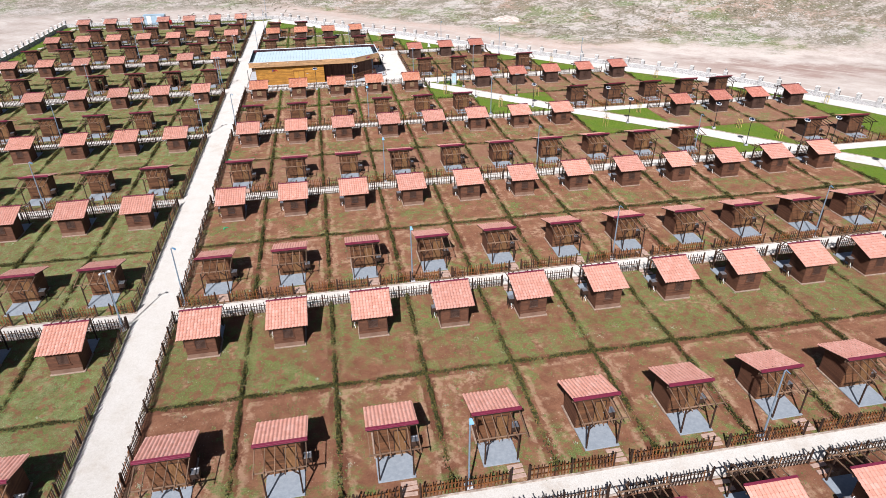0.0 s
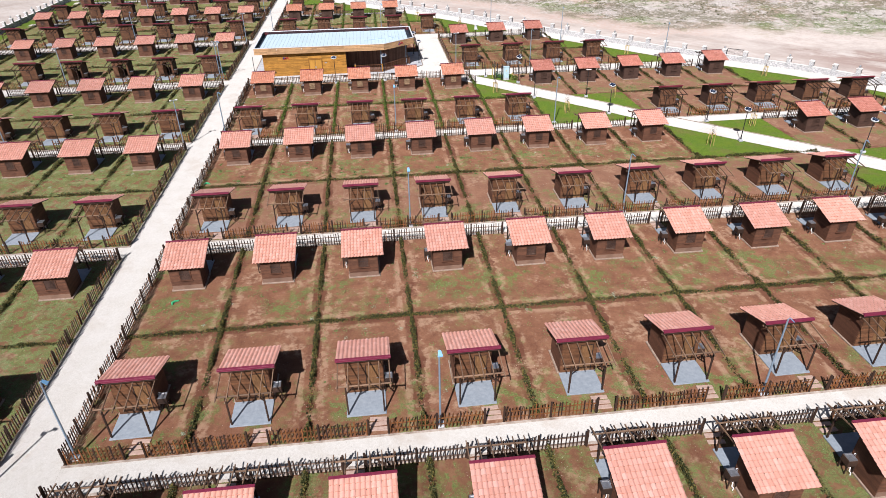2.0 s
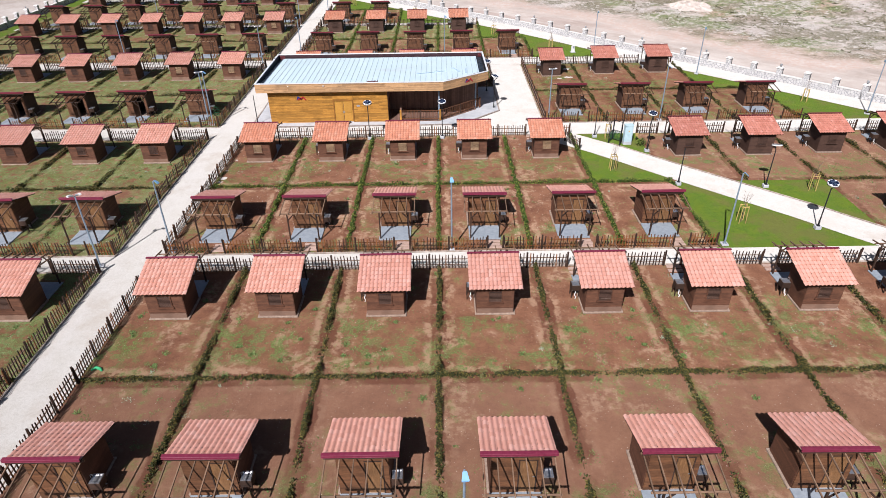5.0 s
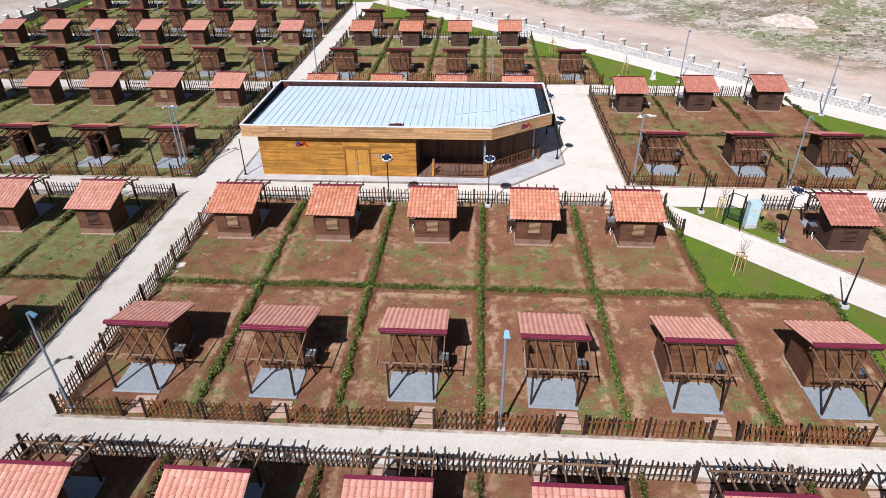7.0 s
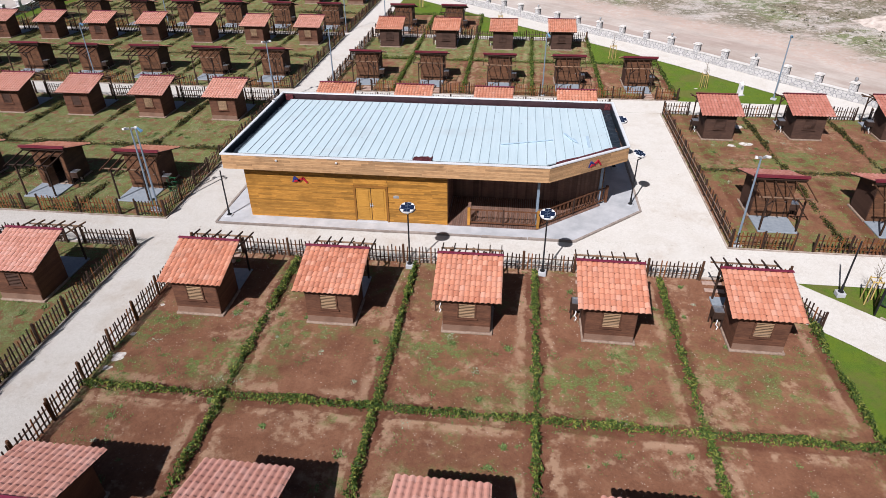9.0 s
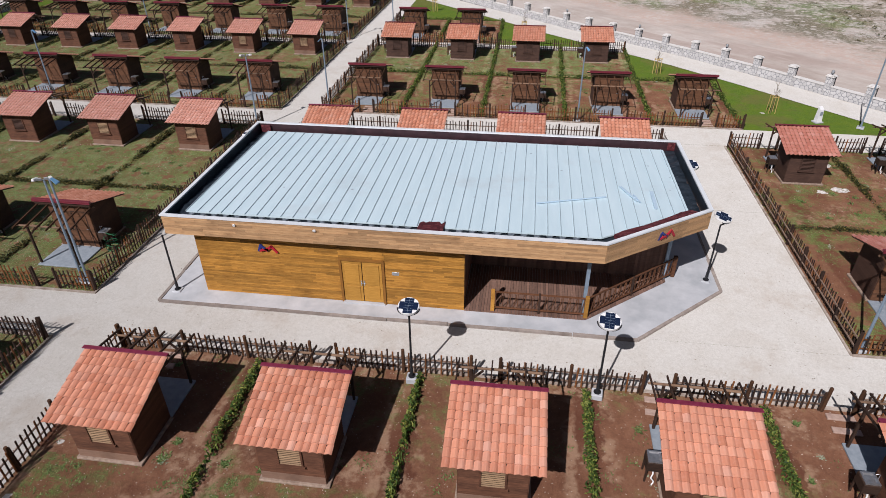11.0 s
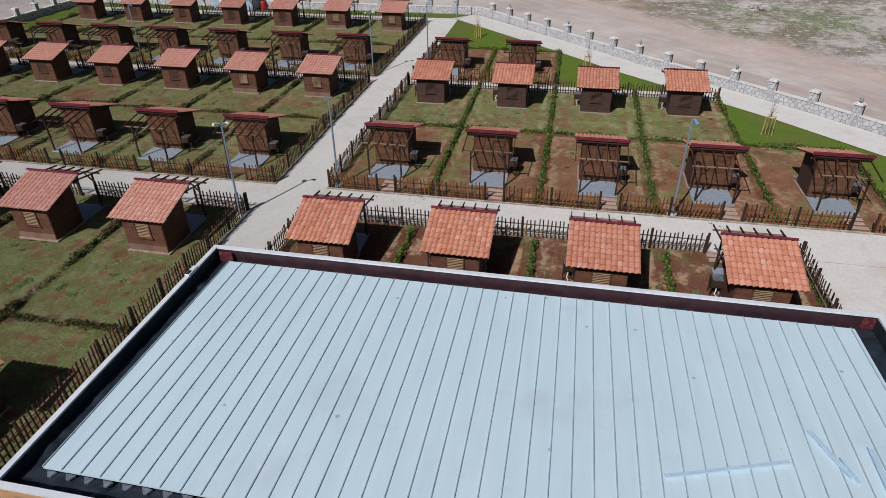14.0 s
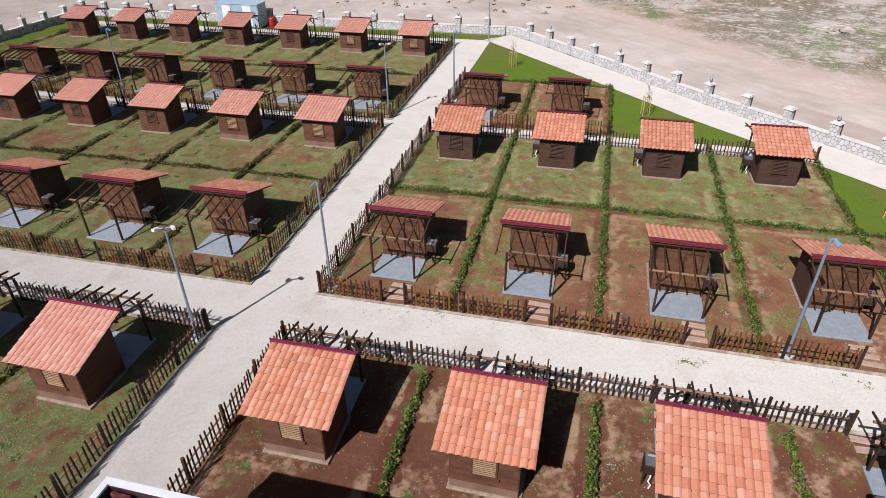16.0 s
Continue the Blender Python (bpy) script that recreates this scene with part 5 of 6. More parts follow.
    for name, a, e, wd in (("flashing", (-0.6, 76.9), (0.4, 76.9), 0.85), ("flashing", (7.1, 77.36), (10.35, 79.7), 0.40)):
        b = Build()
        p, q = Vector(a), Vector(e)
        d = (q - p).normalized()
        nn = Vector((-d.y, d.x))
        k, vs = 9, []
        for j in range(k):
            u = p.lerp(q, j / (k - 1))
            o = wd * (0.85 + 0.3 * rng.random())
            vs += [(u.x, u.y, 3.70), (u.x, u.y, 3.99), (u.x + nn.x * o, u.y + nn.y * o, 3.90), (u.x + nn.x * o, u.y + nn.y * o, 3.70)]
        fs = [(4 * j + r, 4 * j + 4 + r, 4 * j + 4 + (r + 1) % 4, 4 * j + (r + 1) % 4) for j in range(k - 1) for r in range(4)]
        b.add(vs, fs + [(0, 1, 2, 3), (4 * k - 1, 4 * k - 2, 4 * k - 3, 4 * k - 4)])
        part(name, b, RUST, c, "rust red flashing sheet")
    for x, y in ((RX0 + 0.28, RY1 - 0.62), (RX1 - 0.62, RY1 - 0.5)):
        part("corner_flashing", Build().box(x, x + 0.5, y + 0.32, y + 0.4, 3.6, 3.99, bevel=0.01), RUST, c)
    # pale wedges along the front gutter, added for the light dabs on the membrane
    b = Build()
    k = 0
    x = RX0 + 0.8
    while x < 6.3:
        b.add([(x, RY0 + 0.73, 3.82), (x + 0.26, RY0 + 0.73, 3.82), (x + 0.17, RY0 + 0.60, 3.79), (x + 0.09, RY0 + 0.60, 3.79), (x, RY0 + 0.73, 3.76), (x + 0.26, RY0 + 0.73, 3.76), (x + 0.17, RY0 + 0.60, 3.75), (x + 0.09, RY0 + 0.60, 3.75)],
              ((0, 3, 2, 1), (4, 5, 6, 7), (0, 4, 7, 3), (3, 7, 6, 2), (2, 6, 5, 1), (1, 5, 4, 0)))
        x += 0.505 + rng.uniform(-0.03, 0.03)
    tagged(part("gutter_bracket", b, LIGHT_DAB, c, "grey metal gutter brackets"), kind="stuff")
    for x in (-7.86, -4.58):
        part("spotlight", Build().tube([(x, 76.655, 3.82), (x, 76.61, 3.815), (x, 76.595, 3.81)], [0.05, 0.065, 0.055], 12), WHITE, c, "small round white spotlight")
    part("coping_light", Build().box(-0.09, 0.09, -0.28, 0.28, 0, 0.05, pose(RX0 + 0.04, 85.15, RTOP + 0.002, 0, 0, 0), bevel=0.02), WHITE, c, "white solar light on the coping")
    part("light_panel", Build().box(-0.06, 0.06, -0.24, -0.02, 0.051, 0.056, pose(RX0 + 0.04, 85.15, RTOP + 0.002, 0, 0, 0)), PANEL, c, "black solar panel")
    # emblem of folded bands, drawn as plain shapes
    def emblem(m):
        e = part("emblem", Build().add([m @ Vector(v) for v in ((-0.42, -0.02, -0.16), (-0.30, -0.02, -0.16), (-0.18, -0.02, 0.16), (-0.30, -0.02, 0.16))] + [m @ Vector(v) for v in ((-0.42, 0.03, -0.16), (-0.30, 0.03, -0.16), (-0.18, 0.03, 0.16), (-0.30, 0.03, 0.16))], ((0, 1, 2, 3), (7, 6, 5, 4), (0, 4, 5, 1), (1, 5, 6, 2), (2, 6, 7, 3), (3, 7, 4, 0))), LOGO_BLUE, c, "blue and red folded band emblem")
        for a, t, mt in (((-0.28, 0.16), (0.05, -0.08), LOGO_BLUE), ((-0.05, -0.10), (0.24, 0.15), LOGO_RED), ((0.2, 0.15), (0.44, -0.17), LOGO_RED), ((-0.3, -0.12), (0.05, 0.02), LOGO_RED)):
            p, q = m @ Vector((a[0], -0.03, a[1])), m @ Vector((t[0], -0.03, t[1]))
            part("emblem_band", Build().bar(p, q, 0.05, 0.09), mt, e)
    emblem(Matrix.Translation((-6.9, 77.1, 2.52)))
    ang = math.atan2(79.8 - RY0, RX1 - 6.55)
    emblem(Matrix.Translation((8.95, 78.4, 3.62)) @ Matrix.Rotation(ang, 4, "Z"))
    # porch posts and railings
    for x, y in ((2.42, 77.27), (6.2, 77.27), (10.2, 80.75), (2.42, 77.9)):
        part("railing_post", Build().box(x - 0.08, x + 0.08, y - 0.08, y + 0.08, 0.10, 1.17, bevel=0.01), DECK if y == 77.9 else RAILING if y > 80 else OAK, c)
    for x, y in ((6.1, 77.42), (9.75, 80.5)):
        part("porch_column", Build().box(x - 0.07, x + 0.07, y - 0.07, y + 0.07, 0.10, 3.22), STEEL, c, "grey steel porch column")
    for p, q in (((2.5, 77.27), (6.12, 77.27)), ((6.28, 77.34), (10.12, 80.68))):
        p, q = Vector(p), Vector(q)
        n = round((q - p).length / 0.15)
        b = Build()
        for z in (0.3, 1.08):
            b.bar((p.x, p.y, z), (q.x, q.y, z), 0.05, 0.06)
        rail = part("railing", b, RAILING, c, "brown timber railing with leaning balusters")
        for k in range(n):
            a, e = p.lerp(q, (k + 0.2) / n), p.lerp(q, (k + (0.95 if k % 2 else 0.25)) / n)
            part("baluster", Build().bar((a.x, a.y, 0.3), (e.x, e.y, 1.08), 0.028, 0.028), RAILING, rail)
        mid = p.lerp(q, 0.5)
        part("railing_post", Build().box(mid.x - 0.04, mid.x + 0.04, mid.y - 0.04, mid.y + 0.04, 0.10, 1.14), BEAM, c)
    # loose folded strips on the roof
    for a, e, wd in (((3.94, 79.87), (6.82, 80.83), 0.1), ((7.54, 81.92), (8.1, 80.6), 0.13), ((8.02, 81.15), (8.2, 80.5), 0.08), ((8.8, 81.6), (8.77, 80.0), 0.15)):
        p, q = Vector((*a, rz(a[1]) + 0.042)), Vector((*e, rz(e[1]) + 0.042))
        b = Build().bar(p, q, wd, 0.012)
        side = Vector((p.y - q.y, q.x - p.x, 0)).normalized() * wd / 2
        up = Vector((0, 0, 0.025))
        b.bar(p - side + up, q - side + up, 0.008, 0.045)
        thing("metal_offcut", "loose folded blue steel strip lying on the roof", "sheet metal", "offcuts", data=b.mesh("metal_offcut", OFFCUT))


clubhouse()

# ---- lamps and masts ----


def solar_lamp():
    l = thing("solar_lamp", "black post lamp with round white solar head", "lamp", "solar lamps")
    part("footing", Build().box(-0.19, 0.19, -0.19, 0.19, 0, 0.24, bevel=0.02), CONCRETE, l)
    part("post", Build().tube([(0, 0, 0.24), (0, 0, 0.6), (0, 0, 0.65), (0, 0, 3.05)], [0.06, 0.06, 0.042, 0.036], 10), BLACK, l)
    part("base_plate", Build().tube([(0, 0, 0.24), (0, 0, 0.27)], 0.13, 12), BLACK, l)
    tilt = pose(0, -0.02, 3.42, 14, 0, 0)
    arc = [tilt @ Vector((0.38 * math.cos(a), 0.38 * math.sin(a) * 0.8 - 0.02, -0.06)) for a in np.linspace(math.pi, 2 * math.pi, 11)]
    part("bracket", Build().tube([tuple(p) for p in arc], 0.022, 6).tube([(0, 0, 3.03), tuple(arc[5])], 0.03, 6), BLACK, l)
    disc = [(0.36 * math.cos(2 * math.pi * k / 28), 0.36 * math.sin(2 * math.pi * k / 28)) for k in range(28)]
    b = Build().prism(disc, -0.04, 0.04)
    b.v = [tuple(tilt @ Vector(v)) for v in b.v]
    head = part("head", b, WHITE, l, "white round lamp head")
    for k, (x0, x1, y0, y1) in enumerate(((-0.155, 0.155, -0.32, 0.32), (-0.32, -0.156, -0.155, 0.155), (0.156, 0.32, -0.155, 0.155))):
        part("solar_panel", Build().box(x0, x1, y0, y1, 0.041, 0.052, tilt), PANEL, head, "dark blue solar cells")
    b = Build()
    for u in (-0.21, -0.105, 0.0, 0.105, 0.21):
        b.box(-0.15, 0.15, u - 0.003, u + 0.003, 0.0525, 0.054, tilt)
    b.box(-0.003, 0.003, -0.315, 0.315, 0.0542, 0.0552, tilt)
    tagged(part("cell_lines", b, STEEL, head), kind="stuff")
    return l


BARE_POSTS = [(-11.3, 76.95, -0.088), (20.1, 72.7, 0.02), (24.45, 62.9, 0.02)]
SOLAR = [(-0.18, 72.92), (6.38, 72.98), (11.62, 80.6), (11.22, 85.45), (23.85, 69.3), (30.9, 62.3), (31.6, 56.0), (41.5, 52.0), (42.2, 46.0), (52.5, 41.4), (52.8, 34.6), (59.2, 32.9), (63.6, 32.9), (63.8, 24.2)]
lamp = solar_lamp()
lamp.matrix_basis = pose(*SOLAR[0], 0.02)
for k, (x, y) in enumerate(SOLAR[1:]):
    copy_thing(lamp, pose(x, y, -0.088 if k == 1 else 0.02, 0, 0, 70 if k == 1 else 176 if k == 4 else (k * 37) % 15 - 7))


def bare_post(x, y, z):
    l = thing("lamp_post", "black metal lamp post without a head", "lamp post", "bare lamp posts", m=pose(x, y, z))
    part("footing", Build().box(-0.19, 0.19, -0.19, 0.19, 0, 0.24, bevel=0.02), CONCRETE, l)
    part("post", Build().tube([(0, 0, 0.24), (0, 0, 0.6), (0, 0, 0.65), (0, 0, 3.0)], [0.06, 0.06, 0.042, 0.036], 10), BLACK, l)
    part("base_plate", Build().tube([(0, 0, 0.24), (0, 0, 0.27)], 0.13, 12), BLACK, l)


for x, y, z in BARE_POSTS:
    bare_post(x, y, z)


def street_pole(height, heads):
    p = thing("street_pole", "tall slim blue-grey steel light pole", "street lamp", "light poles")
    part("footing", Build().box(-0.22, 0.22, -0.22, 0.22, 0, 0.12, bevel=0.02), CONCRETE, p)
    part("pole", Build().tube([(0, 0, 0.12), (0, 0, height)], [0.06, 0.042], 10), STEEL, p)
    part("base_plate", Build().box(-0.13, 0.13, -0.13, 0.13, 0.12, 0.14), GALV, p)
    if heads == "lamp":
        part("arm", Build().tube([(0, 0, height - 0.03), (0, -0.05, height + 0.04), (0, -0.12, height + 0.03)], 0.03, 8), STEEL, p)
        part("lamp_head", Build().add([(-0.07, -0.1, height + 0.08), (0.07, -0.1, height + 0.08), (0.13, -0.31, height - 0.12), (-0.13, -0.31, height - 0.12), (-0.06, -0.1, height + 0.02), (0.06, -0.1, height + 0.02), (0.11, -0.31, height - 0.17), (-0.11, -0.31, height - 0.17)],
                                      ((0, 3, 2, 1), (4, 5, 6, 7), (0, 1, 5, 4), (1, 2, 6, 5), (2, 3, 7, 6), (3, 0, 4, 7))), plain_blue(), p, "sky blue lamp head")
    else:
        part("arm", Build().tube([(-0.32, 0, height), (0.32, 0, height)], 0.022, 8), WHITE, p)
        for s in (-1, 1):
            part("camera_housing", Build().box(-0.06, 0.06, -0.16, 0.12, -0.05, 0.06, pose(s * 0.28, -0.05, height + 0.07, -12, 0, s * 25), bevel=0.012), WHITE, p, "white camera housing")
            part("floodlight", Build().box(-0.07, 0.07, -0.03, 0.03, -0.06, 0.06, pose(s * 0.12, -0.06, height + 0.06, 25, 0, 0)), GALV, p)
    return p


BLUE_HEAD = []


def plain_blue():
    if not BLUE_HEAD:
        BLUE_HEAD.append(plain("sky_blue_lamp", (0.16, 0.36, 0.58), (0.22, 0.44, 0.66), 4, 0.4))
    return BLUE_HEAD[0]


POLES = [(6.85, KERB_Y[i] + 0.35, 50 if i == 5 else 5) for i in (0, 1, 2, 3, 5)] + [(24.6, KERB_Y[i] + 0.4, 90) for i in (0, 1, 2, 3)] + [(44.6, KERB_Y[1] + 0.4, 90), (44.6, KERB_Y[2] + 0.4, 90), (27.2, 76.75, 90),
         (-11.3, 54.2, 90), (-11.3, 11.9, 90), (-11.25, 99.75, -90), (-11.4, 124.0, 90), (-11.9, 141.3, 200), (-36.8, 119.9, 90), (-28.6, 33.1, 90), (-33.6, 99.8, 90), (25.9, 100.5, 150), (35.9, 91.3, 150), (47.6, 77.6, 150), (-15.65, 77.1, 90)]
MASTS = [(16.55, 76.75), (-16.05, 77.25), (-15.3, 52.6), (-15.1, 95.5), (-15.2, 119.9), (-15.3, 9.3), (-33.5, 54.3), (-36.0, 76.9)]
pole, mast = street_pole(5.1, "lamp"), street_pole(5.0, "camera")
pole.matrix_basis = pose(*POLES[0][:2], 0.012, 0, 0, POLES[0][2])
for x, y, a in POLES[1:]:
    copy_thing(pole, pose(x, y, 0.012, 0, 0, a))
mast.matrix_basis = pose(*MASTS[0], 0.012, 0, 0, 10)
tagged(mast, "slim grey steel mast carrying white cameras", "mast", "camera masts")
mast.name = "camera_mast"
for x, y in MASTS[1:]:
    copy_thing(mast, pose(x, y, 0.012, 0, 0, 25))

# ---- boundary wall ----


def rubble_cells(rng, length, low, high, dx=0.37, dz=0.25):
    """The outlines of close-set rubble stones that fill a stretch of wall face, a mortar joint apart."""
    n, rows = max(1, round(length / dx)), max(1, round((high - low) / dz))
    seeds = [Vector((length * (i + 0.5 * (r % 2) + rng.uniform(0.05, 0.75)) / n, low + (high - low) * (r + rng.uniform(0.15, 0.85)) / rows)) for r in range(rows) for i in range(-1, n + 1)]
    out = []
    for p in seeds:
        poly = [Vector(v) for v in ((0, low), (length, low), (length, high), (0, high))]
        for q in seeds:
            if q is p or (q - p).length > 1.2:
                continue
            mid, d = (p + q) / 2, q - p
            cut = []
            for k, v in enumerate(poly):
                w = poly[(k + 1) % len(poly)]
                a, e = (v - mid).dot(d), (w - mid).dot(d)
                if a <= 0:
                    cut.append(v)
                if (a < 0 < e) or (e < 0 < a):
                    cut.append(v.lerp(w, a / (a - e)))
            poly = cut
            if len(poly) < 3:
                break
        if len(poly) < 3:
            continue
        c = sum(poly, Vector((0, 0))) / len(poly)
        r = sum((v - c).length for v in poly) / len(poly)
        if r > 0.06:
            out.append((c, [(v - c) * max(0.4, 1 - 0.026 / r) for v in poly]))
    return out


def rubble_stone(poly, rng):
    """One flat stone facing -y, standing a little proud, its edge worn."""
    n, d = len(poly), 0.016 + rng.uniform(0, 0.008)
    soft = []
    for k, v in enumerate(poly):
        soft += [v.lerp(poly[k - 1], 0.22), v.lerp(poly[(k + 1) % n], 0.22)]
    n = len(soft)
    vs = [(v.x, 0.0, v.y) for v in soft] + [(0.93 * v.x, -d, 0.93 * v.y) for v in soft]
    return Build().add(vs, [(k, (k + 1) % n, n + (k + 1) % n, n + k) for k in range(n)] + [tuple(range(n, 2 * n))])


def stone_surface():
    s = Shade("rubble_stone", 0.85, spec=0.2)
    r = s.math("FRACT", s.math("ADD", s.island(), s.math("MULTIPLY", s.lot(), 5.7)), 0)
    c = s.ramp(r, (0.0, (0.46, 0.45, 0.435)), (0.25, (0.56, 0.55, 0.535)), (1.0, (0.66, 0.65, 0.635)))
    c = s.mix(s.math("MULTIPLY", s.step(s.noise(12, 4, 0.7), 0.50, 0.68), 0.3), c, (0.48, 0.46, 0.435))
    return s.done(c, s.noise(18, 4), 0.4, 0.02)


STONE = stone_surface()
MORTAR = plain("grey_mortar", (0.25, 0.255, 0.26), (0.40, 0.405, 0.41), 4, 0.9, 0.0, 0.4)


def boundary():
    w = thing("wall_boundary", "low white rubble stone wall with capped pillars", "wall", kind="structure")
    stone, rough, cap, rest = Build(), Build(), Build(), Build()
    rng = random.Random(61)
    bays = []
    for _ in range(5):
        bays.append([(c, o, o.mesh("stone", STONE)) for c, o in ((c, rubble_stone(p, rng)) for c, p in rubble_cells(rng, 3.0, 0.0, 0.715))])
    shafts = [[(c, rubble_stone(p, rng)) for c, p in rubble_cells(rng, 0.5, 0.05, 1.43, 0.27, 0.24)] for _ in range(4)]
    picked = []
    spots = []
    along, due, count = 0.0, 2.24, 0
    for (x0, y0), (x1, y1) in zip(BOUND, BOUND[1:]):
        p, q = Vector((x0, y0)), Vector((x1, y1))
        m = Matrix.Translation((x0, y0, 0)) @ Matrix.Rotation(math.atan2(y1 - y0, x1 - x0), 4, "Z")
        length = (q - p).length
        (rough if y1 > y0 + 1 else stone).box(0, length, -0.14, 0.14, -0.05, 0.72, m)
        n = max(1, round(length / 2.97))
        for k in range(n if y1 <= y0 and y0 > 10 else 0):
            for c, o, me in bays[rng.randrange(5)]:
                at = m @ pose(length * (k + c.x / 3.0) / n, -0.139, c.y) @ Matrix.Diagonal((length / n / 3.0, 1, 1, 1))
                if 111 < at.translation.y < 136 and len(picked) < 300:
                    picked.append((me, at))
                else:
                    rest.add([at @ Vector(v) for v in o.v], o.f)
        cap.box(-0.02, length + 0.02, -0.2, 0.2, 0.722, 0.80, m)
        if y1 >= y0:
            spots += [(p.lerp(q, k / n), math.degrees(math.atan2(y1 - y0, x1 - x0)), k % 3 == 0) for k in range(n)]
        while y1 < y0 and along + length > due:
            spots.append((p.lerp(q, (due - along) / length), math.degrees(math.atan2(y1 - y0, x1 - x0)), count % 3 == 1))
            due, count = due + (3.07 if due < 52 else 2.88), count + 1
        along += length if y1 < y0 else 0.0
    face = part("mortar_face", stone, MORTAR, w, "grey mortar wall face set with white stones")
    part("stone_face", rough, RUBBLE, w, "grey and white rubble stone face")
    for me, at in picked:
        part("stone", me, STONE, face).matrix_basis = at
    tagged(part("stones", rest, STONE, face, "white rubble stones set in mortar"), kind="stuff")
    part("coping", cap, RENDERED, w, "white rendered coping")
    def pillar(ball):
        t = thing("wall_pillar", "white capped rubble stone pillar on the boundary wall" if not ball else "white capped rubble pillar topped by a globe lamp", "pillar", "wall pillars")
        part("shaft", Build().box(-0.25, 0.25, -0.25, 0.25, 0, 1.45, bevel=0.02), MORTAR, t)
        b = Build()
        for a in range(4):
            for c, o in shafts[a]:
                at = pose(0, 0, 0, 0, 0, 90 * a) @ pose(c.x - 0.25, -0.249, c.y)
                b.add([at @ Vector(v) for v in o.v], o.f)
        tagged(part("stones", b, STONE, t), kind="stuff")
        part("cap", Build().box(-0.33, 0.33, -0.33, 0.33, 1.451, 1.53, bevel=0.015).box(-0.27, 0.27, -0.27, 0.27, 1.531, 1.6, bevel=0.03), RENDERED, t)
        part("conduit", Build().box(0.30, 0.35, 0.02, 0.07, 0.801, 1.50), BLACK, t, "black steel upright")
        if ball:
            part("lamp_stem", Build().tube([(0, 0, 1.6), (0, 0, 1.68)], 0.05, 8), BLACK, t)
            part("globe", Build().tube([(0, 0, 1.68), (0, 0, 1.72), (0, 0, 1.79), (0, 0, 1.87), (0, 0, 1.92), (0, 0, 1.94)], [0.05, 0.09, 0.12, 0.11, 0.06, 0.02], 10), GALV, t, "dull glass globe")
            part("ring_bracket", Build().tube([(0.125 * math.cos(a), 0, 1.8 + 0.125 * math.sin(a)) for a in np.linspace(-1.6, 4.6, 12)], 0.018, 5), BLACK, t)
        return t
    plain_p, ball_p = pillar(False), pillar(True)
    used = set()
    for s, a, lit in spots:
        if s.y < 10:
            continue
        kind = ball_p if lit else plain_p
        if kind not in used:
            used.add(kind)
            kind.matrix_basis = pose(s.x, s.y, 0, 0, 0, a)
        else:
            copy_thing(kind, pose(s.x, s.y, 0, 0, 0, a))


boundary()

# ---- saplings ----


def sapling(seed):
    rng = random.Random(seed)
    t = thing("sapling", "bare young tree tied between yellow wooden stakes", "tree", "saplings")
    part("trunk", Build().tube([(0, 0, 0), (0.02, 0.01, 0.8), (0, 0.03, 1.6), (0.03, 0.02, 2.3)], [0.025, 0.02, 0.014, 0.005], 6), BARK, t)
    b, l = Build(), Build()
    for k in range(16):
        z = rng.uniform(1.1, 2.1)
        a = rng.uniform(0, 6.3)
        d = Vector((math.cos(a), math.sin(a), rng.uniform(0.7, 1.6))).normalized() * rng.uniform(0.3, 0.65)
        p = Vector((0.01, 0.02, z))
        b.tube([tuple(p), tuple(p + d * 0.5), tuple(p + d + Vector((0, 0, 0.05)))], [0.009, 0.006, 0.003], 4)
        for _ in range(5):
            c = p + d * rng.uniform(0.4, 1.0)
            q = Euler((rng.uniform(-1, 1), rng.uniform(-1, 1), rng.uniform(0, 6))).to_matrix()
            l.add([c + q @ Vector(v) for v in ((-0.03, 0, 0), (0, -0.015, 0), (0.03, 0, 0), (0, 0.015, 0))], [(0, 1, 2, 3)])
    tagged(part("branches", b, BARK, t), kind="stuff")
    tagged(part("leaves", l, SCRUB_M, t), kind="stuff")
    for x, y in ((-0.2, -0.2), (0.2, -0.2), (0.2, 0.2), (-0.2, 0.2)):
        part("stake", Build().bar((x * 1.15, y * 1.15, 0), (x, y, 1.32), 0.042, 0.042), STAKE, t)
    part("stake_frame", Build().bar((-0.24, -0.2, 1.25), (0.24, -0.2, 1.25), 0.03, 0.05).bar((-0.24, 0.2, 1.25), (0.24, 0.2, 1.25), 0.03, 0.05).bar((-0.2, -0.24, 1.19), (-0.2, 0.24, 1.19), 0.03, 0.05).bar((0.2, -0.24, 1.19), (0.2, 0.24, 1.19), 0.03, 0.05), STAKE, t)
    return t


tree = sapling(3)
TREES = [(20.1, 65.8), (26.9, 57.1), (34.2, 61.8), (43.4, 81.4), (-8.4, 133.6), (2.4, 124.0), (21.2, 72.35), (33.0, 93.5), (14.0, 111.6), (56.0, 41.0), (58.5, 36.0), (45.8, 50.1), (75.0, 48.0), (57.4, 67.4), (38.6, 45.4), (20.8, 103.0)]
tree.matrix_basis = pose(*TREES[0], 0)
for k, (x, y) in enumerate(TREES[1:]):
    copy_thing(tree, pose(x, y, 0, 0, 0, k * 71))

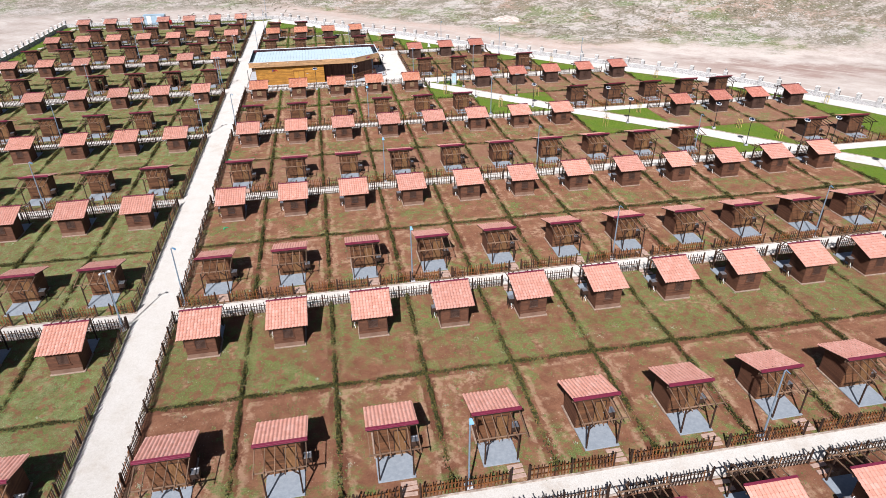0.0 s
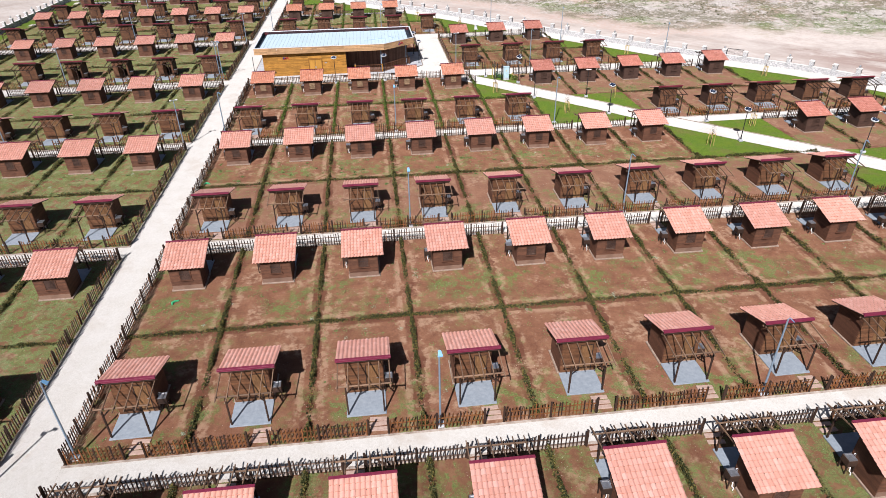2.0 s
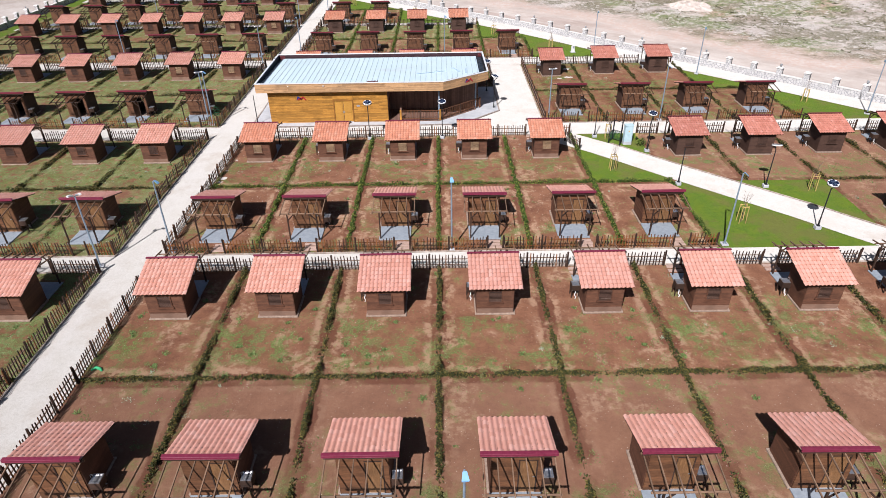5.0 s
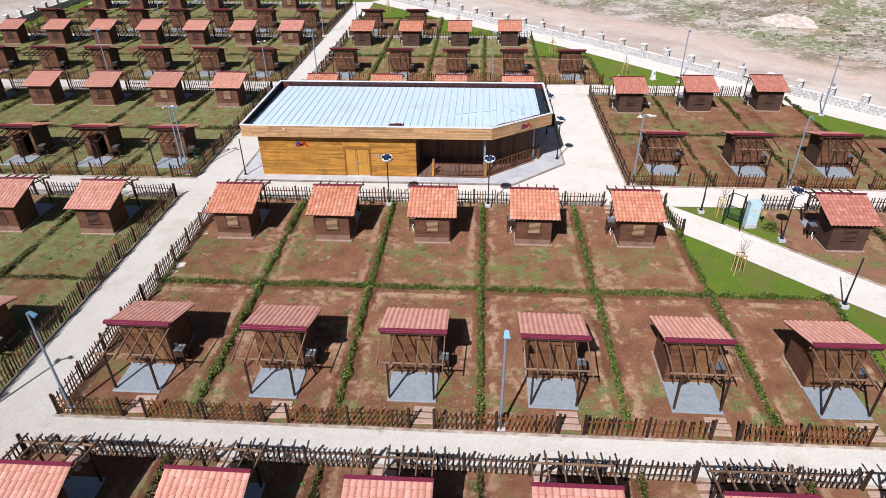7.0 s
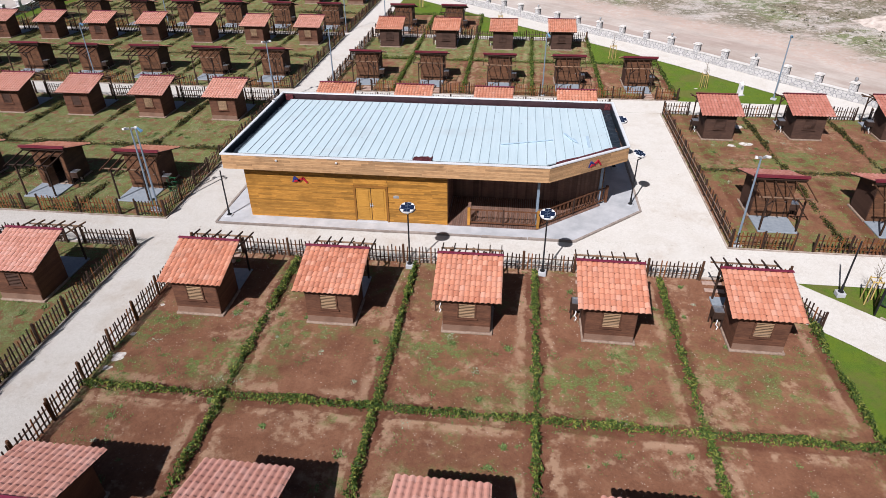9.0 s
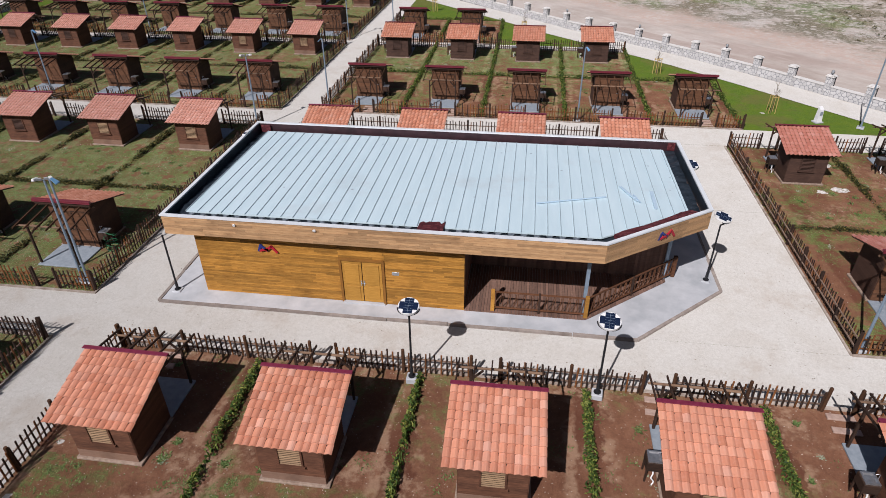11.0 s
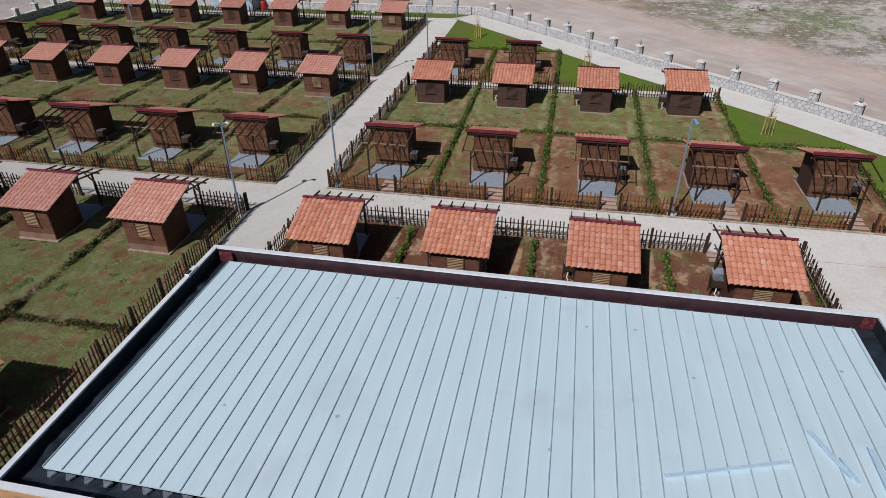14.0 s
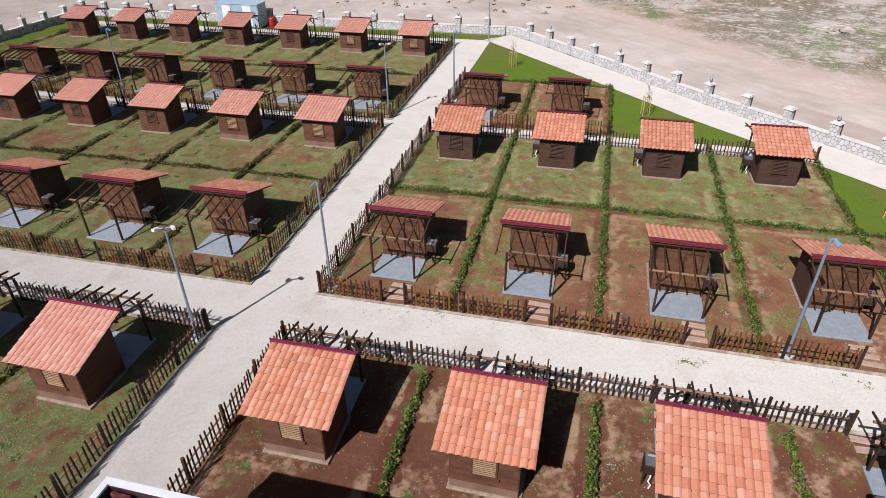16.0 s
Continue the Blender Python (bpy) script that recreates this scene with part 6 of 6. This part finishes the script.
# ---- service cabinet, gate, container ----
cab = thing("service_cabinet", "pale cyan metal utility cabinet on a concrete base", "cabinet", m=pose(22.58, 71.05, 0, 0, 0, 4))
part("base", Build().box(-0.36, 0.36, -0.24, 0.24, 0, 0.3, bevel=0.02), CONCRETE, cab)
body = part("body", Build().box(-0.35, 0.35, -0.22, 0.22, 0.301, 1.75, bevel=0.015), CYAN, cab)
part("cabinet_top", Build().box(-0.38, 0.38, -0.26, 0.26, 1.751, 1.8, bevel=0.01), CYAN, cab)
for x in (-0.17, 0.17):
    part("cabinet_door", Build().box(x - 0.155, x + 0.155, -0.235, -0.221, 0.4, 1.68, bevel=0.004), CYAN, body)
part("warning_plate", Build().box(-0.06, 0.06, -0.242, -0.236, 1.2, 1.32), STAKE, body, "yellow warning plate")

gate = thing("metal_gate", "open black metal gate with green mesh lower panels", "gate", m=pose(21.06, 71.36, 0))
CORNERS = [(0.0, 0.0), (0.5, 0.75), (1.1, 0.1), (0.73, -0.93)]
for (ax, ay), (bx, by) in zip(CORNERS, CORNERS[1:]):
    length, at = math.hypot(bx - ax, by - ay), pose(ax, ay, 0, 0, 0, math.degrees(math.atan2(by - ay, bx - ax)))
    b = Build()
    for u0, u1, z0, z1 in ((0.03, 0.07, 0.1, 1.85), (length - 0.07, length - 0.03, 0.1, 1.85), (0.07, length - 0.07, 0.1, 0.14), (0.07, length - 0.07, 1.81, 1.85), (0.07, length - 0.07, 0.93, 0.97)):
        b.box(u0, u1, -0.02, 0.02, z0, z1, at)
    leaf = part("gate_frame", b, BLACK, gate)
    b = Build()
    n = round((length - 0.14) / 0.055)
    for k in range(n):
        u = 0.08 + (length - 0.16) * k / n
        b.box(u, u + 0.012, -0.004, 0.004, 0.14, 0.93, at)
    for k in range(9):
        b.box(0.07, length - 0.07, -0.0041, 0.0041, 0.18 + k * 0.085, 0.19 + k * 0.085, at)
    tagged(part("mesh_wires", b, GREEN_METAL, leaf, "dark green wire mesh"), kind="stuff")
for x, y in CORNERS + [(2.05, 0.15)]:
    part("gate_post", Build().box(x - 0.03, x + 0.03, y - 0.03, y + 0.03, 0, 2.05), BLACK, gate)

wall_gate = thing("wall_gate", "black steel bar gate in the boundary wall", "gate", m=pose(56.6, 76.3, 0.03, 0, 0, -41))
b = Build()
for u0, u1, z0, z1 in ((0.0, 0.06, 0.0, 1.6), (2.2, 2.26, 0.0, 1.6), (0.06, 2.2, 0.1, 0.15), (0.06, 2.2, 1.5, 1.55)):
    b.box(u0, u1, -0.03, 0.03, z0, z1)
part("gate_frame", b, BLACK, wall_gate)
for k in range(14):
    part("bar", Build().box(0.18 + 0.145 * k, 0.205 + 0.145 * k, -0.012, 0.012, 0.15, 1.5), BLACK, wall_gate)

meter = thing("meter_box", "small yellow plastic meter box on a stake", "box", m=pose(23.6, 71.7, 0, 0, 0, 10))
part("stake", Build().box(-0.02, 0.02, -0.02, 0.02, 0, 0.5), BLACK, meter)
part("box", Build().box(-0.13, 0.13, -0.07, 0.07, 0.45, 0.72, bevel=0.02), STAKE, meter)


def shrub(x, y, r, seed):
    rng = random.Random(seed)
    b = Build()
    for _ in range(420):
        a, e, q = rng.uniform(0, 6.3), rng.uniform(0, 1.5), r * rng.uniform(0.55, 1.0)
        c = Vector((q * math.cos(a) * math.cos(e), q * math.sin(a) * math.cos(e), 0.08 + q * math.sin(e) * 1.2))
        w = rng.uniform(0.03, 0.07)
        t = Euler((rng.uniform(-1, 1), rng.uniform(-1, 1), rng.uniform(0, 6.3))).to_matrix()
        b.add([c + t @ Vector(v) for v in ((-w, 0, 0), (0, -w * 0.55, 0), (w, 0, 0), (0, w * 0.55, 0))], [(0, 1, 2, 3)])
    for k in range(7):
        b.bar((0, 0, 0), (r * 0.6 * math.cos(k * 0.9), r * 0.6 * math.sin(k * 0.9), r * 0.8), 0.02, 0.02)
    thing("shrub", "small dark green leafy shrub beside the cabinet", "shrub", data=b.mesh("shrub", HEDGE_M), m=pose(x, y, 0.0))


shrub(23.75, 70.7, 0.5, 44)

con = thing("storage_container", "pale blue ribbed steel storage container", "container", m=pose(-39.2, 142.7, 0.0))
box_ = part("body", Build().box(-2.5, 2.5, -0.9, 0.9, 0.1, 2.4, bevel=0.02), CONTAINER_M, con)
for k in range(22):
    x = -2.4 + k * 0.225
    part("rib", Build().box(x, x + 0.1, -0.93, -0.9, 0.25, 2.3), CONTAINER_M, box_)
part("roof", Build().box(-2.55, 2.55, -0.96, 0.96, 2.401, 2.47, bevel=0.015), CONTAINER_M, con)
for x in (-1.2, 1.2):
    part("container_door", Build().box(x - 0.5, x + 0.5, -0.96, -0.931, 0.2, 2.25, bevel=0.01), WHITE, con)
tank = thing("red_drum", "small red metal drum", "drum", m=pose(-35.6, 142.5, 0))
part("shell", Build().tube([(0, 0, 0), (0, 0, 1.0), (0, 0, 1.08)], [0.35, 0.35, 0.3], 16), RED_PAINT, tank)
part("cap", Build().tube([(0, 0, 1.08), (0, 0, 1.14)], 0.08, 10), BLACK, tank)

# ---- loose growth and stones ----


def inside(x, y, boxes):
    return any(a <= x <= b and c <= y <= d for a, b, c, d in boxes)


def scatter():
    rng = random.Random(12)
    soil = [(p[0][0], p[1][0], p[0][1], p[2][1]) for p in WEST_SOIL + EAST_SOIL]
    weeds, pale, stones = Build(), Build(), Build()

    def tuft(b, x, y, count, spread, lo, hi):
        for _ in range(count):
            s, a = rng.uniform(lo, hi), rng.uniform(0, 6.3)
            c = Vector((x + rng.gauss(0, spread), y + rng.gauss(0, spread), 0.014))
            d = Vector((math.cos(a), math.sin(a), 0))
            u = Vector((-d.y, d.x, 0)) * s * 0.42
            b.add([c - u, c + u, c + d * s * 1.2 + Vector((0, 0, s * 0.7))], [(0, 1, 2)])

    n = 0
    while n < 9000:
        x, y = rng.uniform(-45, 45), rng.uniform(-14, 132)
        if not inside(x, y, soil):
            continue
        g = noise.noise(Vector((x * 0.16, y * 0.16, 9.0))) + 0.6 * noise.noise(Vector((x * 0.7, y * 0.7, 2.0)))
        lush = x < ROAD_W or y < 10 or y > 98 or any(w - 6 < y < w + 1 for w in WALL_N.values())
        if g + rng.uniform(-0.45, 0.45) < (0.0 if lush else 0.32):
            continue
        n += 1
        tuft(weeds, x, y, rng.randint(8, 38), rng.uniform(0.05, 0.24), 0.02, 0.065)
        if n % 22 == 0:
            tuft(pale, x + rng.uniform(-1, 1), y + rng.uniform(-1, 1), rng.randint(14, 40), rng.uniform(0.05, 0.14), 0.03, 0.07)
    for x, y, k in ((3.6, 98.4, 9), (1.9, 96.6, 5), (11.0, 96.5, 6), (-6.0, 98.9, 4), (9.0, 98.7, 5), (-12.2, 104.0, 5), (-9.9, 52.4, 4), (2.0, 52.3, 5)):
        for _ in range(k):
            tuft(weeds, x + rng.gauss(0, 0.35), y + rng.gauss(0, 0.12), rng.randint(12, 26), rng.uniform(0.03, 0.08), 0.03, 0.07)
    for _ in range(330):
        x, y = rng.uniform(-34, 22), rng.choice((rng.uniform(61, 73), rng.uniform(40, 52), rng.uniform(86, 96), rng.uniform(104, 117)))
        if inside(x, y, soil):
            tuft(weeds, x, y, rng.randint(45, 80), rng.uniform(0.05, 0.11), 0.04, 0.09)
    n = 0
    while n < 6500:
        x, y = rng.uniform(-26, 16), rng.uniform(54, 97)
        if not inside(x, y, soil) or noise.noise(Vector((x * 0.5, y * 0.5, 40.0))) + rng.uniform(-0.5, 0.5) < 0.0:
            continue
        n += 1
        s, a = rng.uniform(0.012, 0.034), rng.uniform(0, 6.3)
        c = Vector((x, y, 0.012 + s * 0.3))
        stones.add([c + Vector((s * math.cos(a + k), s * math.sin(a + k) * 0.8, -s * 0.4)) for k in (0, 2.1, 4.2)] + [c + Vector((0, 0, s * 0.6))], ((0, 1, 3), (1, 2, 3), (2, 0, 3)))
    n = 0
    while n < 9000:
        x, y = rng.uniform(-40, 42), rng.uniform(-12, 130)
        if not inside(x, y, soil) or noise.noise(Vector((x * 0.35, y * 0.35, 20.0))) + rng.uniform(-0.4, 0.4) < 0.1:
            continue
        n += 1
        s = rng.uniform(0.01, 0.03) * (1.8 if rng.random() < 0.05 else 1)
        c = Vector((x, y, 0.012 + s * 0.3))
        a = rng.uniform(0, 6.3)
        stones.add([c + Vector((s * math.cos(a + k), s * math.sin(a + k) * 0.8, -s * 0.4)) for k in (0, 2.1, 4.2)] + [c + Vector((0, 0, s * 0.6))], ((0, 1, 3), (1, 2, 3), (2, 0, 3)))
    thing("weeds", "small green weed tufts scattered over bare soil", "weeds", kind="stuff", data=weeds.mesh("weeds", WEED_M))
    thing("thistles", "pale grey-green weeds scattered over bare soil", "weeds", kind="stuff", data=pale.mesh("thistles", PALE_LEAF))
    thing("pebbles", "pale pebbles scattered over bare soil", "stones", kind="stuff", data=stones.mesh("pebbles", PEBBLE))
    # open land: rocks and low shrubs
    rocks, shrubs = Build(), Build()
    n = 0
    while n < 9000:
        x, y = rng.uniform(-60, 190), rng.uniform(20, 230)
        d = max(0.75 * x + 0.66 * y - 104 - 0.55 * max(0.0, x - 55), y - 150)
        if d < rng.uniform(2, 14) or noise.noise(Vector((x * 0.03, y * 0.03, 31.0))) + rng.uniform(-0.3, 0.3) < 0.05:
            continue
        n += 1
        z = land_height(x, y)
        if rng.random() < 0.4:
            s = rng.uniform(0.05, 0.19)
            c = Vector((x, y, z + s * 0.1))
            top = [c + Vector((s * 0.6 * math.cos(k * 1.26) * rng.uniform(0.6, 1.1), s * 0.6 * math.sin(k * 1.26) * rng.uniform(0.6, 1.1), s * rng.uniform(0.4, 0.7))) for k in range(5)]
            low = [c + Vector((s * math.cos(k * 1.26) * rng.uniform(0.7, 1.2), s * math.sin(k * 1.26) * rng.uniform(0.7, 1.2), -s * 0.3)) for k in range(5)]
            rocks.add(low + top, [(k, (k + 1) % 5, 5 + (k + 1) % 5, 5 + k) for k in range(5)] + [(5, 6, 7, 8, 9)])
        else:
            s = rng.uniform(0.25, 0.7)
            for _ in range(13):
                c = Vector((x + rng.gauss(0, s * 0.4), y + rng.gauss(0, s * 0.4), z + abs(rng.gauss(0, s * 0.14))))
                w = rng.uniform(0.06, 0.16)
                q = Euler((rng.uniform(-1, 1), rng.uniform(-1, 1), rng.uniform(0, 6.3))).to_matrix()
                shrubs.add([c + q @ Vector(p) for p in ((-w, 0, 0), (0, -w * 0.6, 0), (w, 0, 0), (0, w * 0.6, 0))], [(0, 1, 2, 3)])
    for k in range(60):
        a, r = rng.uniform(0, 6.3), rng.uniform(0, 1.9)
        x, y = 21.6 + r * math.cos(a), 151.5 + r * 0.6 * math.sin(a)
        s = rng.uniform(0.15, 0.4)
        c = Vector((x, y, land_height(x, y) + max(0, 0.5 - r * 0.25)))
        pts = [c + Vector((s * math.cos(k2 * 1.26) * rng.uniform(0.7, 1.2), s * math.sin(k2 * 1.26) * rng.uniform(0.7, 1.2), z)) for z in (-s * 0.4, s * 0.5) for k2 in range(5)]
        rocks.add(pts, [(k2, (k2 + 1) % 5, 5 + (k2 + 1) % 5, 5 + k2) for k2 in range(5)] + [(5, 6, 7, 8, 9)])
    thing("rocks", "pale rocks scattered on the open slope", "rocks", kind="stuff", data=rocks.mesh("rocks", ROCK))
    thing("scrub", "low olive scrub bushes on the open slope", "shrubs", kind="stuff", data=shrubs.mesh("scrub", SCRUB_M))


scatter()

# ---- odds and ends ----


def blot(name, label, category, x, y, r, height, material, seed, group=""):
    """A low uneven heap or spill with a ragged outline."""
    rng = random.Random(seed)
    b, n, rings = Build(), 20, 5
    vs = [(x, y, land_height(x, y) + height if height > 0.2 else height + 0.014)]
    for k in range(1, rings + 1):
        for i in range(n):
            a = 2 * math.pi * i / n
            q = k / rings * r * (0.75 + 0.45 * noise.noise(Vector((math.cos(a) * 1.6, math.sin(a) * 1.6, seed))) + rng.uniform(-0.05, 0.05))
            px, py = x + q * math.cos(a), y + q * math.sin(a) * 0.8
            base = land_height(px, py) if height > 0.2 else 0.014
            vs.append((px, py, base + height * (1 - (k / rings) ** 1.5) * rng.uniform(0.6, 1.25) - (0.05 if k == rings and height > 0.2 else 0.001 * (k == rings))))
    fs = [(0, 1 + i, 1 + (i + 1) % n) for i in range(n)]
    fs += [(1 + k * n + i, 1 + k * n + n + i, 1 + k * n + n + (i + 1) % n, 1 + k * n + (i + 1) % n) for k in range(rings - 1) for i in range(n)]
    thing(name, label, category, group, data=b.add(vs, fs).mesh(name, material))


SPOIL = plain("pale_spoil", (0.34, 0.285, 0.245), (0.60, 0.535, 0.48), 1.6, 0.95, 0.0, 1.0)
CEMENT = plain("dried_cement", (0.24, 0.20, 0.17), (0.66, 0.64, 0.61), 6, 0.95, 0.0, 0.6)
blot("sand_mound", "pale heap of dumped sandy spoil on open land", "heap", 48.0, 128.5, 5.0, 0.9, SPOIL, 3)
for k, (x, y, r) in enumerate(((-11.2, 65.2, 0.42), (-11.3, 64.5, 0.25), (-11.1, 68.7, 0.15), (-11.35, 66.6, 0.18), (-11.35, 89.2, 0.2), (21.3, 94.0, 0.5), (21.0, 90.7, 0.6), (19.9, 90.3, 0.35), (20.2, 102.8, 0.22))):
    blot("cement_spill", "white dried cement spill on the soil", "spill", x, y, r, 0.012, CEMENT, 10 + k, "cement spills")

stand = thing("information_stand", "small white metal stand on the lawn", "stand", m=pose(23.45, 101.4, 0, 0, 0, 20))
part("base", Build().box(-0.3, 0.3, -0.25, 0.25, 0, 0.08, bevel=0.01), CONCRETE, stand)
part("body", Build().add([(-0.2, -0.16, 0.08), (0.2, -0.16, 0.08), (0.2, 0.16, 0.08), (-0.2, 0.16, 0.08), (-0.15, -0.1, 0.95), (0.15, -0.1, 0.95), (0.15, 0.13, 1.12), (-0.15, 0.13, 1.12)],
                         ((3, 2, 1, 0), (4, 5, 6, 7), (0, 1, 5, 4), (1, 2, 6, 5), (2, 3, 7, 6), (3, 0, 4, 7))), WHITE, stand)
part("window", Build().box(-0.1, 0.1, -0.155, -0.13, 0.55, 0.8, pose(0, 0, 0, 0, 0, 0)), SLAB, stand, "grey inset panel")

GREEN_PLASTIC = plain("green_plastic", (0.03, 0.30, 0.12), (0.06, 0.42, 0.18), 6, 0.45)
for k, (x, y) in enumerate(((-11.15, 43.2), (-9.6, 24.6))):
    b = Build().tube([(-0.3, -0.05, 0.05), (-0.1, 0.1, 0.07), (0.12, 0.04, 0.06), (0.28, -0.12, 0.05)], [0.05, 0.09, 0.08, 0.04], 7)
    thing("green_sack", "crumpled bright green plastic sack on the soil", "sack", "green sacks", data=b.mesh("green_sack", GREEN_PLASTIC), m=pose(x, y, 0.0, 0, 0, k * 60))


def litter():
    """Dry leaves and twigs blown along the edges of the gravel."""
    rng = random.Random(90)
    b = Build()
    spots = [(14.9, 78.0, 0.7, 5.5), (15.2, 86.0, 0.6, 5.0), (9.5, 74.6, 4.0, 0.8), (-8.6, 98.6, 2.0, 0.35), (3.0, 98.7, 5.0, 0.3), (-12.3, 70.0, 0.25, 9.0), (-4.0, 75.2, 5.0, 0.7)]
    for x, y, sx, sy in spots:
        for _ in range(90):
            c = Vector((x + rng.gauss(0, sx), y + rng.gauss(0, sy), 0.037))
            s, q = rng.uniform(0.012, 0.05), Euler((rng.uniform(-0.4, 0.4), rng.uniform(-0.4, 0.4), rng.uniform(0, 6.3))).to_matrix()
            b.add([c + q @ Vector(v) + Vector((0, 0, s * 0.3)) for v in ((-s, 0, 0), (0, -s * 0.3, 0), (s, 0, 0), (0, s * 0.3, 0))], [(0, 1, 2, 3)])
    thing("leaf_litter", "dry leaves and twigs lying on pale gravel", "litter", kind="stuff", data=b.mesh("leaf_litter", BARK))


litter()

HOSE = plain("green_hose", (0.015, 0.10, 0.045), (0.03, 0.17, 0.075), 6, 0.4)


def hose():
    rng = random.Random(14)
    pts = [(-16.3, 79.8, 0.92)]
    for k in range(34):
        a = k * 0.62
        pts.append((-16.05 + 0.30 * math.cos(a) + rng.uniform(-0.03, 0.03), 79.7 + 0.24 * math.sin(a), max(0.05, 0.86 - k * 0.026)))
    pts += [(-15.7, 79.2, 0.05), (-15.5, 78.7, 0.05)]
    thing("garden_hose", "coiled green garden hose hanging at a sink", "hose", data=Build().tube(pts, 0.016, 6).mesh("garden_hose", HOSE))


hose()
